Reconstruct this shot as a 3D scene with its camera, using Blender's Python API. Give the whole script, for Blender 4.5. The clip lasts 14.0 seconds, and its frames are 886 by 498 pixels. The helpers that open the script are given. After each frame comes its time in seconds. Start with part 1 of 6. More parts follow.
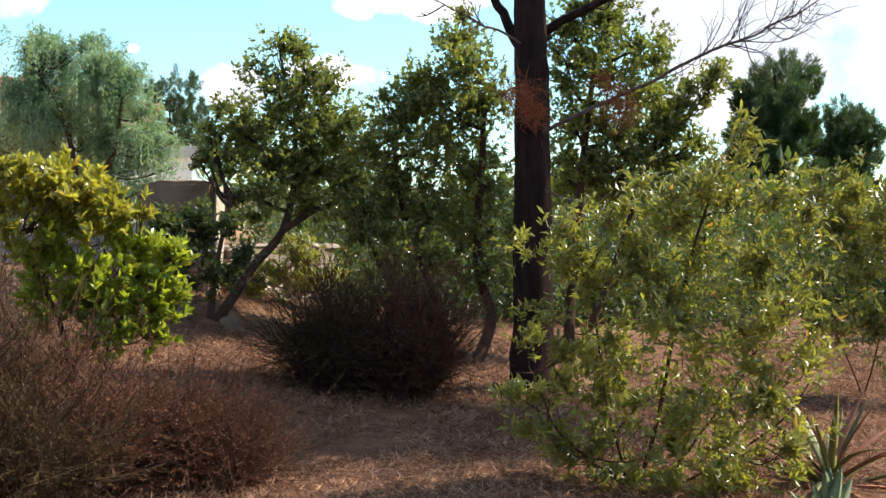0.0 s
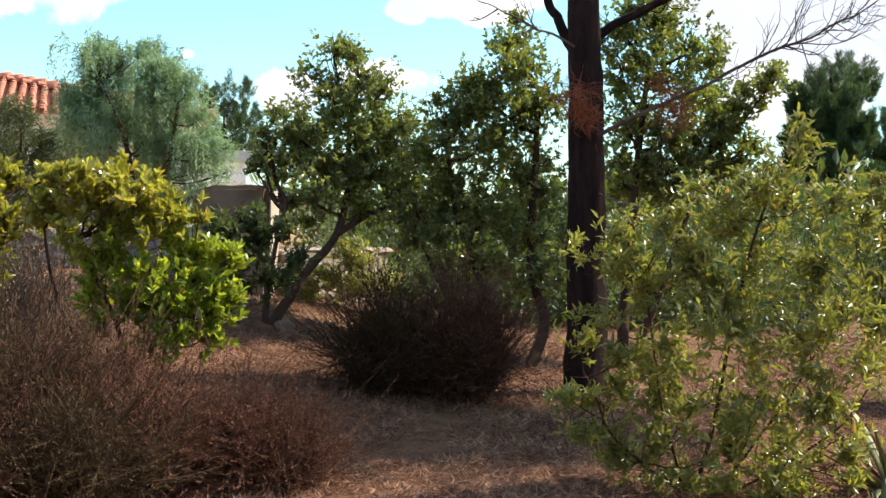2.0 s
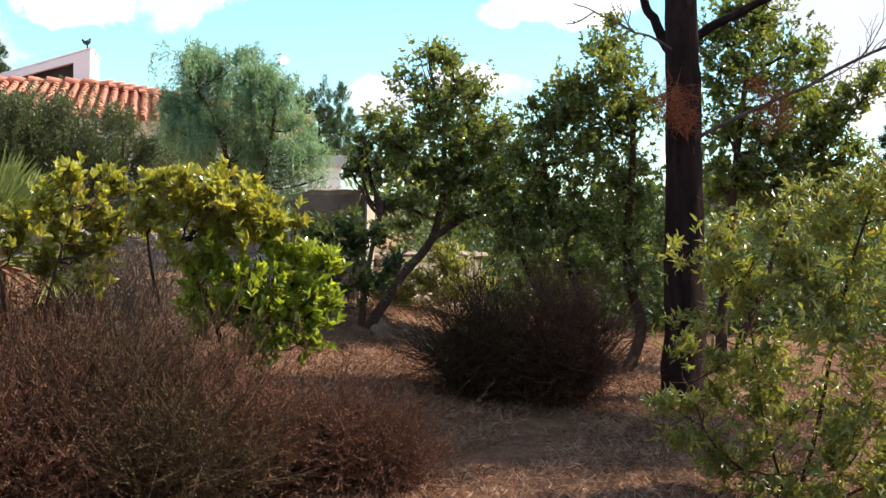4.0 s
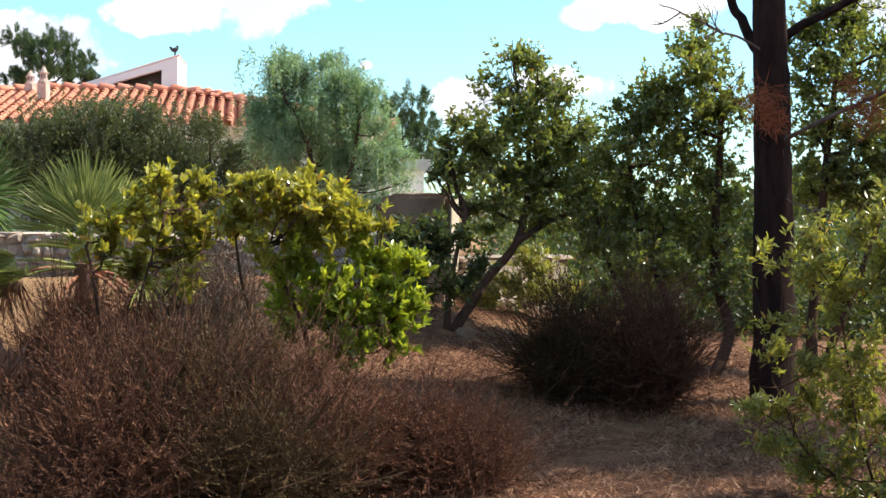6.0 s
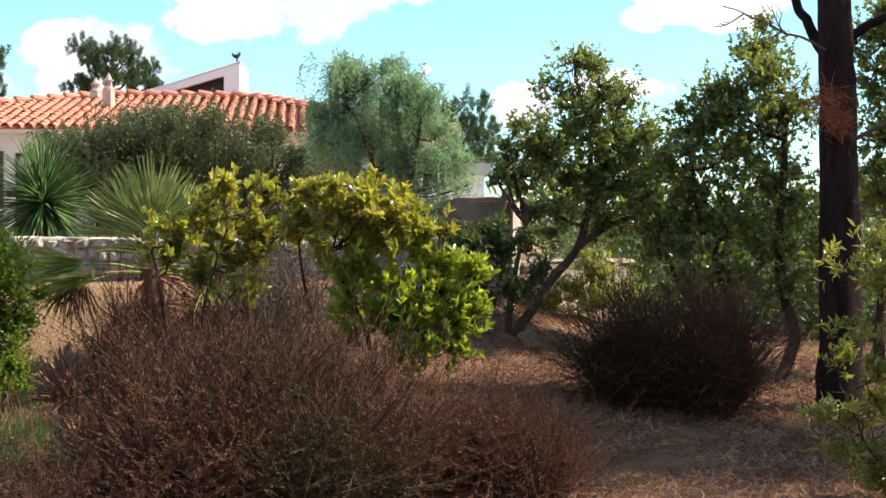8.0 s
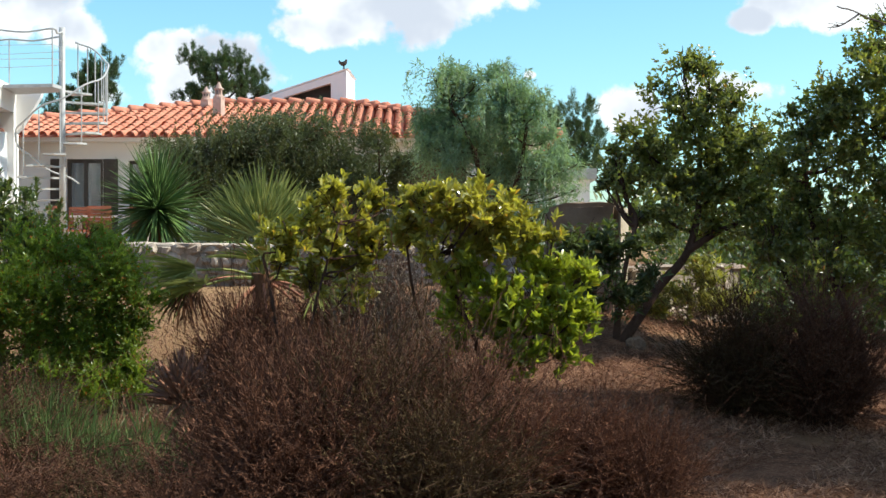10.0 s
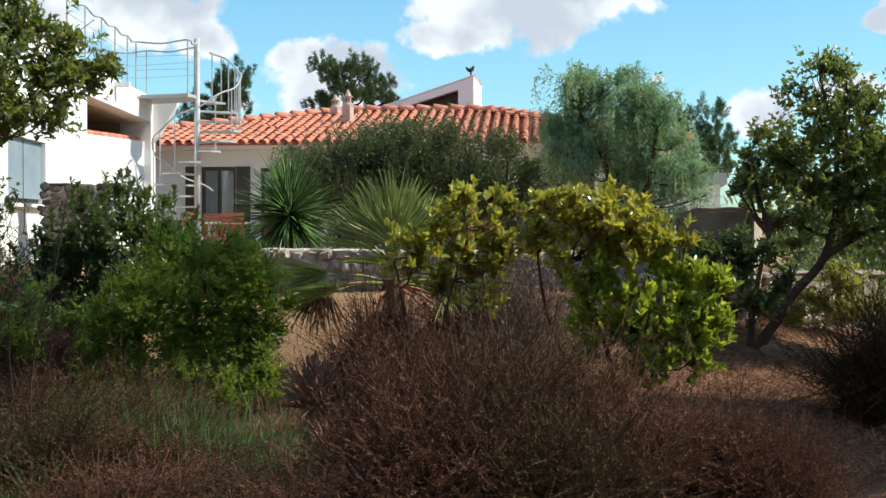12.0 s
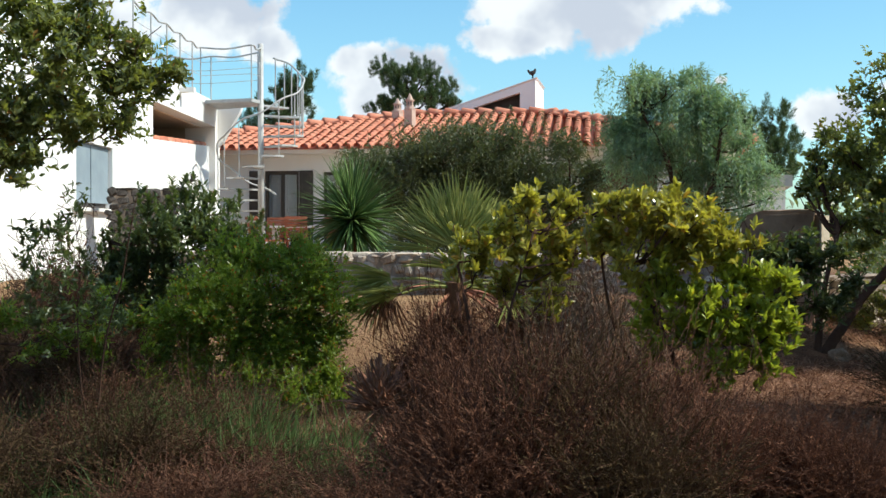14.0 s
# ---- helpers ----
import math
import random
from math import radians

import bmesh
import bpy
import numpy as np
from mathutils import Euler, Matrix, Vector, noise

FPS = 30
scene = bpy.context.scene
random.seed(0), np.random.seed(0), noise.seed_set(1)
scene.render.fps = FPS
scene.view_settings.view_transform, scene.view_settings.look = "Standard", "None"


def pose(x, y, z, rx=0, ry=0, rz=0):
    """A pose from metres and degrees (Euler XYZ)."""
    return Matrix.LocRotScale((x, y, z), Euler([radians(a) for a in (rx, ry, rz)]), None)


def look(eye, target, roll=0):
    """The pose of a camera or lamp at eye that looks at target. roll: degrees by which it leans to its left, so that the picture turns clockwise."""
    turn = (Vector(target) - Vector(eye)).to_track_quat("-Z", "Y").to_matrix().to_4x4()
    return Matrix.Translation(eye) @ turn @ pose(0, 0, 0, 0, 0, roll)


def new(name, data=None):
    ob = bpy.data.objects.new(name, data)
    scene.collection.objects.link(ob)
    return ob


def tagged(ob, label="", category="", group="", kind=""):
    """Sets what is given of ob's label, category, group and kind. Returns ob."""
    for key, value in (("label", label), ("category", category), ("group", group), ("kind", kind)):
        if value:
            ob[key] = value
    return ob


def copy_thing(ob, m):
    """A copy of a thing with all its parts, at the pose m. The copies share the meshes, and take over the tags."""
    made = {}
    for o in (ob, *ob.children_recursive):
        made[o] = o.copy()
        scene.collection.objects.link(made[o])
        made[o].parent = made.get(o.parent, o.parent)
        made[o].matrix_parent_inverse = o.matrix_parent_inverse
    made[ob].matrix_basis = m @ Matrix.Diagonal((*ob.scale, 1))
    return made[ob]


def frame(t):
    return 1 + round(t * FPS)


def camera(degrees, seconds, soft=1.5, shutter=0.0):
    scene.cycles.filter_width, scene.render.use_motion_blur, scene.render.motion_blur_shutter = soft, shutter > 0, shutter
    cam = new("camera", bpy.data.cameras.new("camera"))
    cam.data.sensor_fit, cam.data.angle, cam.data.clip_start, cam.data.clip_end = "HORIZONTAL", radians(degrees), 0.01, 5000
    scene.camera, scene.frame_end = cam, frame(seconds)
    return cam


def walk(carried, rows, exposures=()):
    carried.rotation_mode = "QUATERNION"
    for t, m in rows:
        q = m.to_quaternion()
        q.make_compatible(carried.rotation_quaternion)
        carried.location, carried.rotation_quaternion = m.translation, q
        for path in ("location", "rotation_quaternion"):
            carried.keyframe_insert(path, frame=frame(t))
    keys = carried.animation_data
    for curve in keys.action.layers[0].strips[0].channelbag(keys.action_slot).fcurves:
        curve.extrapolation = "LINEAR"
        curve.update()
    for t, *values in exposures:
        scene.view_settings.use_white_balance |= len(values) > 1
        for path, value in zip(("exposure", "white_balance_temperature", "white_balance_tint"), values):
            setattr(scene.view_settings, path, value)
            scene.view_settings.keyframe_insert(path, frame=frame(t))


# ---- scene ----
cam = camera(37.5, 14.0, soft=1.5)
EYE, REACH = 1.6, 0.26  # the camera is swung round the holder's body at arm's reach
ROWS = [
    (0.0, 0.000, -1.829, -0.983), (0.5, 0.490, -1.793, -1.037), (1.0, 1.153, -1.757, -1.012), (1.5, 1.659, -1.721, -0.965),
    (2.0, 2.279, -1.692, -0.933), (2.5, 3.023, -1.663, -0.921), (3.0, 4.055, -1.631, -0.906), (3.5, 5.188, -1.595, -0.835),
    (4.0, 6.359, -1.574, -0.787), (6.5, 10.551, -1.439, -0.474), (7.0, 11.038, -1.406, -0.408), (7.5, 11.709, -1.367, -0.379),
    (8.0, 12.608, -1.314, -0.331), (10.5, 18.513, -1.038, -0.181), (11.0, 19.875, -0.978, -0.160), (11.5, 21.261, -0.924, -0.131),
    (12.0, 22.720, -0.859, -0.094), (12.5, 23.875, -0.807, -0.036), (13.0, 24.762, -0.758, -0.063), (13.5, 25.215, -0.735, -0.023),
    (14.0, 25.416, -0.715, 0.029),
]
EXPOSURES = [(0.0, 0.86, 6520, 9), (4.0, 0.86, 6520, 9), (8.0, 0.84, 6480, 9), (10.5, 0.38, 6250, 4), (14.0, 0.25, 6200, 4)]
walk(cam, [(t, pose(-REACH * math.sin(radians(yaw)), REACH * (math.cos(radians(yaw)) - 1), EYE, 90 + pitch, roll, yaw))
           for t, yaw, pitch, roll in ROWS], EXPOSURES)

# ---------------------------------------------------------------- sky and sun
SUN_BEARING, SUN_HEIGHT = 72.0, 45.0  # degrees clockwise from +y, degrees above the horizon
TO_SUN = Vector((math.sin(radians(SUN_BEARING)) * math.cos(radians(SUN_HEIGHT)), math.cos(radians(SUN_BEARING)) * math.cos(radians(SUN_HEIGHT)), math.sin(radians(SUN_HEIGHT))))
sun = new("sun", bpy.data.lights.new("sun", "SUN"))
sun.data.energy, sun.data.angle, sun.data.color = 5.0, radians(0.6), (1.0, 0.92, 0.79)
sun.matrix_world = look(TO_SUN * 50, (0, 0, 0))


class Nodes:
    """Short hand for building a node tree."""

    def __init__(self, tree):
        self.tree = tree
        tree.nodes.clear()

    def add(self, kind, values=(), operation="", data_type="", clamp=False):
        n = self.tree.nodes.new(kind)
        if operation:
            n.operation = operation
        if data_type:
            n.data_type = data_type
        if clamp:
            n.use_clamp = True
        for k, v in dict(values).items():
            if isinstance(v, bpy.types.NodeSocket):
                self.tree.links.new(v, n.inputs[k])
            else:
                n.inputs[k].default_value = v
        return n

    def math(self, op, a, b=0.0, c=0.0, clamp=False):
        return self.add("ShaderNodeMath", {0: a, 1: b, 2: c}, operation=op, clamp=clamp).outputs[0]

    def mix(self, factor, a, b):
        return self.add("ShaderNodeMix", {0: factor, 6: a, 7: b}, data_type="RGBA").outputs[2]

    def ramp(self, value, low, high):
        n = self.add("ShaderNodeMapRange", {0: value, 1: low, 2: high})
        n.interpolation_type = "SMOOTHSTEP"
        return n.outputs[0]


world = bpy.data.worlds.new("sky")
scene.world = world
world.use_nodes = True
w = Nodes(world.node_tree)
sky = w.add("ShaderNodeTexSky")
sky.sky_type, sky.sun_disc, sky.sun_elevation, sky.sun_rotation, sky.dust_density = "NISHITA", False, radians(SUN_HEIGHT), radians(SUN_BEARING), 0.6
direction = w.add("ShaderNodeTexCoord").outputs["Generated"]
split = w.add("ShaderNodeSeparateXYZ", {0: direction})
bearing = w.math("MULTIPLY", w.math("ARCTAN2", split.outputs[0], split.outputs[1]), 180 / math.pi)
height = w.math("MULTIPLY", w.math("ARCSINE", split.outputs[2]), 180 / math.pi)
# cumulus heaps: bearing, height, half width, half height in degrees
CLOUDS = [
    (-27.4, 6.3, 3.2, 2.0), (-29.0, 7.4, 1.5, 1.0), (-19.6, 9.6, 4.8, 1.9), (-16.5, 10.4, 3.5, 1.9), (-22.5, 8.4, 2.2, 0.9), (-9.1, 5.0, 1.7, 1.2), (-5.0, 5.7, 2.3, 0.9),
    (-13.4, 6.5, 0.3, 0.2), (-1.0, 9.5, 3.8, 1.4), (-3.9, 8.7, 1.2, 0.7), (-35.8, 9.4, 4.6, 2.0), (-33.0, 8.2, 1.6, 1.0), (-31.6, 5.4, 1.3, 0.7), (-41.0, 9.0, 4.0, 2.6),
    (9.5, 9.0, 3.4, 2.2), (13.0, 6.8, 4.6, 3.4), (19.0, 8.4, 5.0, 4.2),
]
puffs = w.add("ShaderNodeTexNoise", {"Vector": direction, "Scale": 26.0, "Detail": 7.0, "Roughness": 0.58}).outputs[0]
body = None
for b, h, bw, hh in CLOUDS:
    dx = w.math("DIVIDE", w.math("SUBTRACT", bearing, b), bw)
    dy = w.math("DIVIDE", w.math("SUBTRACT", height, h), hh)
    heap = w.math("SUBTRACT", 1.0, w.math("ADD", w.math("MULTIPLY", dx, dx), w.math("MULTIPLY", dy, dy)))
    body = heap if body is None else w.math("MAXIMUM", body, heap)
# above and beside the single heaps: unseen broken cloud added for fill light
field = w.math("SUBTRACT", w.math("MULTIPLY", w.add("ShaderNodeTexNoise", {"Vector": direction, "Scale": 3.2, "Detail": 3.0}).outputs[0], 9.0), 4.85)
beyond = w.math("MAXIMUM", w.ramp(height, 12.5, 17.0), w.ramp(w.math("ABSOLUTE", w.math("ADD", bearing, 10.0)), 38.0, 50.0))
body = w.math("MAXIMUM", body, w.math("SUBTRACT", w.math("MULTIPLY", w.math("ADD", field, 1.5), beyond), 1.5))
cover = w.ramp(w.math("ADD", w.math("MAXIMUM", body, -1.5), w.math("MULTIPLY", w.math("SUBTRACT", puffs, 0.5), 3.4)), 0.0, 0.55)
shade = w.add("ShaderNodeTexNoise", {"Vector": direction, "Scale": 14.0, "Detail": 4.0}).outputs[0]
lit = w.ramp(w.math("ADD", shade, w.math("MULTIPLY", w.math("SUBTRACT", 0.55, body), 0.16)), 0.38, 0.60)
cloud_colour = w.mix(lit, (0.54, 0.57, 0.65, 1), (0.86, 0.86, 0.87, 1))
clear = w.add("ShaderNodeVectorMath", {0: sky.outputs[0], 1: (0.098, 0.136, 0.147)}, operation="MULTIPLY").outputs[0]
back = w.add("ShaderNodeBackground", {0: w.mix(cover, clear, cloud_colour), 1: 1.0})
w.tree.links.new(back.outputs[0], w.add("ShaderNodeOutputWorld").inputs[0])


# ---------------------------------------------------------------- materials
def material(name):
    m = bpy.data.materials.new(name)
    m.use_nodes = True
    return m, Nodes(m.node_tree)


def finish(n, shader):
    n.tree.links.new(shader, n.add("ShaderNodeOutputMaterial").inputs[0])


def leaf_material(name, dark, light, old, sheen=0.35, lets=0.35, old_share=0.1, gloss=0.55):
    """Leaves: each blade has its own green, a few are old; light comes through."""
    m, n = material(name)
    own = n.add("ShaderNodeNewGeometry").outputs["Random Per Island"]
    place = n.add("ShaderNodeTexCoord").outputs["Object"]
    patch = n.add("ShaderNodeTexNoise", {"Vector": place, "Scale": 2.6, "Detail": 3.0}).outputs[0]
    tone = n.math("ADD", n.math("MULTIPLY", own, 0.6), n.math("MULTIPLY", n.ramp(patch, 0.3, 0.7), 0.4))
    colour = n.mix(tone, (*dark, 1), (*light, 1))
    spent = n.math("LESS_THAN", n.math("FRACT", n.math("MULTIPLY", own, 37.7)), old_share)
    colour = n.mix(spent, colour, (*old, 1))
    face = n.add("ShaderNodeBsdfPrincipled", {"Base Color": colour, "Roughness": sheen, "Specular IOR Level": gloss})
    glow = n.add("ShaderNodeBsdfTranslucent", {"Color": n.add("ShaderNodeVectorMath", {0: colour, 1: (1.5, 1.5, 0.62)}, operation="MULTIPLY").outputs[0]})
    finish(n, n.add("ShaderNodeMixShader", {0: lets, 1: face.outputs[0], 2: glow.outputs[0]}).outputs[0])
    return m


def rough_material(name, a, b, scale=8.0, roughness=0.8, bump=0.3, stretch=(1, 1, 1), speck=None, own=0.0):
    """A weathered solid: two tones in patches, fine grain, relief."""
    m, n = material(name)
    place = n.add("ShaderNodeMapping", {"Vector": n.add("ShaderNodeTexCoord").outputs["Object"], "Scale": stretch}).outputs[0]
    big = n.add("ShaderNodeTexNoise", {"Vector": place, "Scale": scale, "Detail": 5.0, "Roughness": 0.6}).outputs[0]
    fine = n.add("ShaderNodeTexNoise", {"Vector": place, "Scale": scale * 9, "Detail": 4.0, "Roughness": 0.7}).outputs[0]
    tone = n.math("ADD", n.math("MULTIPLY", n.ramp(big, 0.3, 0.7), 0.65), n.math("MULTIPLY", fine, 0.35))
    if own:
        tone = n.math("ADD", n.math("MULTIPLY", tone, 1 - own), n.math("MULTIPLY", n.add("ShaderNodeObjectInfo").outputs["Random"], own))
    colour = n.mix(tone, (*a, 1), (*b, 1))
    if speck:
        colour = n.mix(n.ramp(fine, 0.58, 0.68), colour, (*speck, 1))
    relief = n.add("ShaderNodeBump", {"Height": n.math("ADD", big, n.math("MULTIPLY", fine, 0.4)), "Strength": bump, "Distance": 0.02})
    finish(n, n.add("ShaderNodeBsdfPrincipled", {"Base Color": colour, "Roughness": roughness, "Specular IOR Level": 0.1 if roughness >= 0.8 else 0.4, "Normal": relief.outputs[0]}).outputs[0])
    return m


def blade_material(name, a, b, roughness=0.7, lets=0.2):
    """Straw, twigs and needles: each with its own tone."""
    m, n = material(name)
    own = n.add("ShaderNodeNewGeometry").outputs["Random Per Island"]
    place = n.add("ShaderNodeTexCoord").outputs["Object"]
    patch = n.ramp(n.add("ShaderNodeTexNoise", {"Vector": place, "Scale": 5.0, "Detail": 3.0}).outputs[0], 0.32, 0.68)
    whole = n.add("ShaderNodeObjectInfo").outputs["Random"]
    tone = n.math("ADD", n.math("MULTIPLY", own, 0.5), n.math("ADD", n.math("MULTIPLY", patch, 0.35), n.math("MULTIPLY", whole, 0.15)))
    colour = n.mix(tone, (*a, 1), (*b, 1))
    face = n.add("ShaderNodeBsdfPrincipled", {"Base Color": colour, "Roughness": roughness, "Specular IOR Level": 0.12 if roughness >= 0.7 else 0.4})
    glow = n.add("ShaderNodeBsdfTranslucent", {"Color": colour})
    finish(n, n.add("ShaderNodeMixShader", {0: lets, 1: face.outputs[0], 2: glow.outputs[0]}).outputs[0])
    return m


ARBUTUS = leaf_material("arbutus_leaf", (0.070, 0.094, 0.040), (0.30, 0.325, 0.102), (0.30, 0.17, 0.05), 0.25, 0.50, 0.012, 1.0)
GOLDEN = leaf_material("golden_leaf", (0.175, 0.180, 0.036), (0.54, 0.49, 0.11), (0.46, 0.29, 0.07), 0.25, 0.42, 0.03, 0.9)
LIME = leaf_material("lime_leaf", (0.15, 0.195, 0.030), (0.44, 0.48, 0.075), (0.30, 0.24, 0.03), 0.28, 0.54, 0.03, 0.7)
WILLOWY = leaf_material("narrow_leaf", (0.100, 0.112, 0.040), (0.385, 0.37, 0.102), (0.42, 0.24, 0.08), 0.32, 0.44, 0.02, 0.7)
PEPPER_LEAF = leaf_material("pepper_leaf", (0.105, 0.185, 0.130), (0.33, 0.44, 0.33), (0.22, 0.20, 0.10), 0.5, 0.42, 0.03)
ACACIA_LEAF = leaf_material("acacia_leaf", (0.040, 0.056, 0.030), (0.118, 0.138, 0.066), (0.12, 0.10, 0.055), 0.45, 0.38, 0.03)
MASTIC_LEAF = leaf_material("mastic_leaf", (0.085, 0.140, 0.026), (0.27, 0.35, 0.065), (0.36, 0.13, 0.03), 0.36, 0.58, 0.04)
MYRTLE_LEAF = leaf_material("myrtle_leaf", (0.045, 0.072, 0.032), (0.145, 0.185, 0.075), (0.14, 0.11, 0.05), 0.32, 0.42, 0.02)
# leaf green darkened to stand for foliage in shade
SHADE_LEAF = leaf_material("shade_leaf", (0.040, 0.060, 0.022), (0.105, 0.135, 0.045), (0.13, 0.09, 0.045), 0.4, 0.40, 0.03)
PINE_NEEDLE = leaf_material("pine_needle", (0.025, 0.055, 0.022), (0.080, 0.125, 0.042), (0.12, 0.10, 0.04), 0.5, 0.25, 0.02)
RUST_NEEDLE = blade_material("rust_needle", (0.28, 0.07, 0.03), (0.42, 0.16, 0.08), 0.7, 0.35)
DRY_HEATH = blade_material("dry_heath", (0.052, 0.024, 0.016), (0.225, 0.106, 0.062), 0.8, 0.25)
RED_HEATH = blade_material("red_heath", (0.075, 0.033, 0.021), (0.255, 0.118, 0.070), 0.8, 0.25)
GREEN_HEATH = blade_material("green_heath", (0.040, 0.029, 0.014), (0.125, 0.082, 0.037), 0.8, 0.25)
GREY_TWIG = blade_material("grey_twig", (0.12, 0.09, 0.07), (0.28, 0.22, 0.17), 0.8, 0.05)
HEATH_STEM = blade_material("heath_stem", (0.046, 0.024, 0.017), (0.135, 0.074, 0.051), 0.8, 0.05)
STRAW = blade_material("straw", (0.10, 0.042, 0.024), (0.60, 0.36, 0.235), 0.7, 0.2)
GRASS = blade_material("grass_blade", (0.048, 0.088, 0.024), (0.145, 0.205, 0.060), 0.5, 0.35)
PALM_GREEN = blade_material("palm_green", (0.12, 0.165, 0.035), (0.46, 0.46, 0.15), 0.4, 0.3)
PALM_DEAD = blade_material("palm_dead", (0.11, 0.048, 0.026), (0.34, 0.18, 0.10), 0.7, 0.25)
YUCCA_GREEN = blade_material("yucca_green", (0.055, 0.115, 0.032), (0.18, 0.285, 0.085), 0.4, 0.2)
ALOE_SKIN = rough_material("aloe_skin", (0.13, 0.055, 0.034), (0.36, 0.17, 0.10), 14, 0.75, 0.2)
AGAVE_SKIN = rough_material("agave_skin", (0.085, 0.125, 0.060), (0.19, 0.23, 0.115), 10, 0.7, 0.2)
FLAX_SKIN = rough_material("flax_skin", (0.09, 0.10, 0.03), (0.22, 0.20, 0.06), 10, 0.5, 0.2)
BARK = rough_material("bark", (0.034, 0.019, 0.013), (0.115, 0.064, 0.044), 9, 0.9, 0.8, (1, 1, 0.25))
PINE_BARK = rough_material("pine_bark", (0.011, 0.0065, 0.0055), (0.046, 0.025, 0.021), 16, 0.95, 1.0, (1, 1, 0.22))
DEAD_WOOD = rough_material("dead_wood", (0.075, 0.052, 0.042), (0.19, 0.145, 0.12), 18, 0.85, 0.5, (1, 1, 0.4))
WHITEWASH = rough_material("whitewash", (0.76, 0.75, 0.74), (0.84, 0.83, 0.81), 0.8, 0.85, 0.08)
# beige with the shade of the covered passage mixed in
PASSAGE_SHADE = rough_material("passage_shade_plaster", (0.55, 0.44, 0.33), (0.62, 0.51, 0.40), 1.2, 0.9, 0.05)
TILE = rough_material("roof_tile", (0.44, 0.150, 0.092), (0.66, 0.30, 0.20), 1.4, 0.8, 0.15, speck=(0.50, 0.36, 0.26), own=0.3)
STONE = rough_material("field_stone", (0.15, 0.095, 0.070), (0.66, 0.56, 0.46), 5, 0.9, 0.6, speck=(0.56, 0.50, 0.42), own=0.62)
# field stone darkened to stand for a wall lying in shade
SHADED_STONE = rough_material("shaded_stone", (0.032, 0.029, 0.027), (0.115, 0.100, 0.09), 5, 0.9, 0.6, own=0.5)
BROWN_STONE = rough_material("brown_stone", (0.12, 0.075, 0.050), (0.38, 0.27, 0.19), 6, 0.9, 0.7, own=0.3)
MORTAR = rough_material("mortar", (0.24, 0.19, 0.15), (0.40, 0.34, 0.28), 12, 0.95, 0.5)
# brown plaster, its tone deepened to carry shade
SHADED_RENDER = rough_material("shaded_plaster", (0.17, 0.115, 0.078), (0.31, 0.22, 0.155), 5, 0.95, 0.4)
# paler tone that stands for sun on the pillar's side
SUNLIT_PLASTER = rough_material("sunlit_plaster", (0.36, 0.29, 0.21), (0.58, 0.51, 0.40), 14, 0.95, 0.4)
STEEL = rough_material("galvanised_steel", (0.34, 0.34, 0.34), (0.50, 0.50, 0.49), 6, 0.5, 0.1)
TEAK = rough_material("oiled_wood", (0.22, 0.065, 0.035), (0.36, 0.12, 0.065), 6, 0.6, 0.2, (1, 1, 6))
CHIMNEY_CLAY = rough_material("chimney_plaster", (0.42, 0.29, 0.24), (0.62, 0.48, 0.40), 4, 0.9, 0.2)
WHITE_PAINT = rough_material("white_paint", (0.72, 0.71, 0.69), (0.80, 0.79, 0.77), 3, 0.5, 0.05)
DARK_FRAME = rough_material("dark_frame", (0.035, 0.028, 0.022), (0.07, 0.055, 0.045), 8, 0.5, 0.1)
CURTAIN = rough_material("curtain", (0.50, 0.48, 0.45), (0.62, 0.60, 0.57), 3, 0.9, 0.3, (14, 14, 0.2))
BLUE_DOOR = rough_material("blue_grey_paint", (0.20, 0.25, 0.29), (0.27, 0.33, 0.37), 3, 0.6, 0.1)
IRON = rough_material("black_iron", (0.02, 0.02, 0.02), (0.05, 0.045, 0.04), 20, 0.6, 0.2)
FLAT_ROOF = rough_material("roof_screed", (0.40, 0.38, 0.35), (0.52, 0.50, 0.46), 2, 0.9, 0.2)


def glass_material():
    m, n = material("window_glass")
    finish(n, n.add("ShaderNodeBsdfPrincipled", {"Base Color": (0.9, 0.95, 0.95, 1), "Roughness": 0.03, "Transmission Weight": 0.9, "IOR": 1.45}).outputs[0])
    return m


RED_STALK = rough_material("dry_stalk", (0.28, 0.10, 0.055), (0.45, 0.20, 0.12), 12, 0.7, 0.2)
GLASS = glass_material()


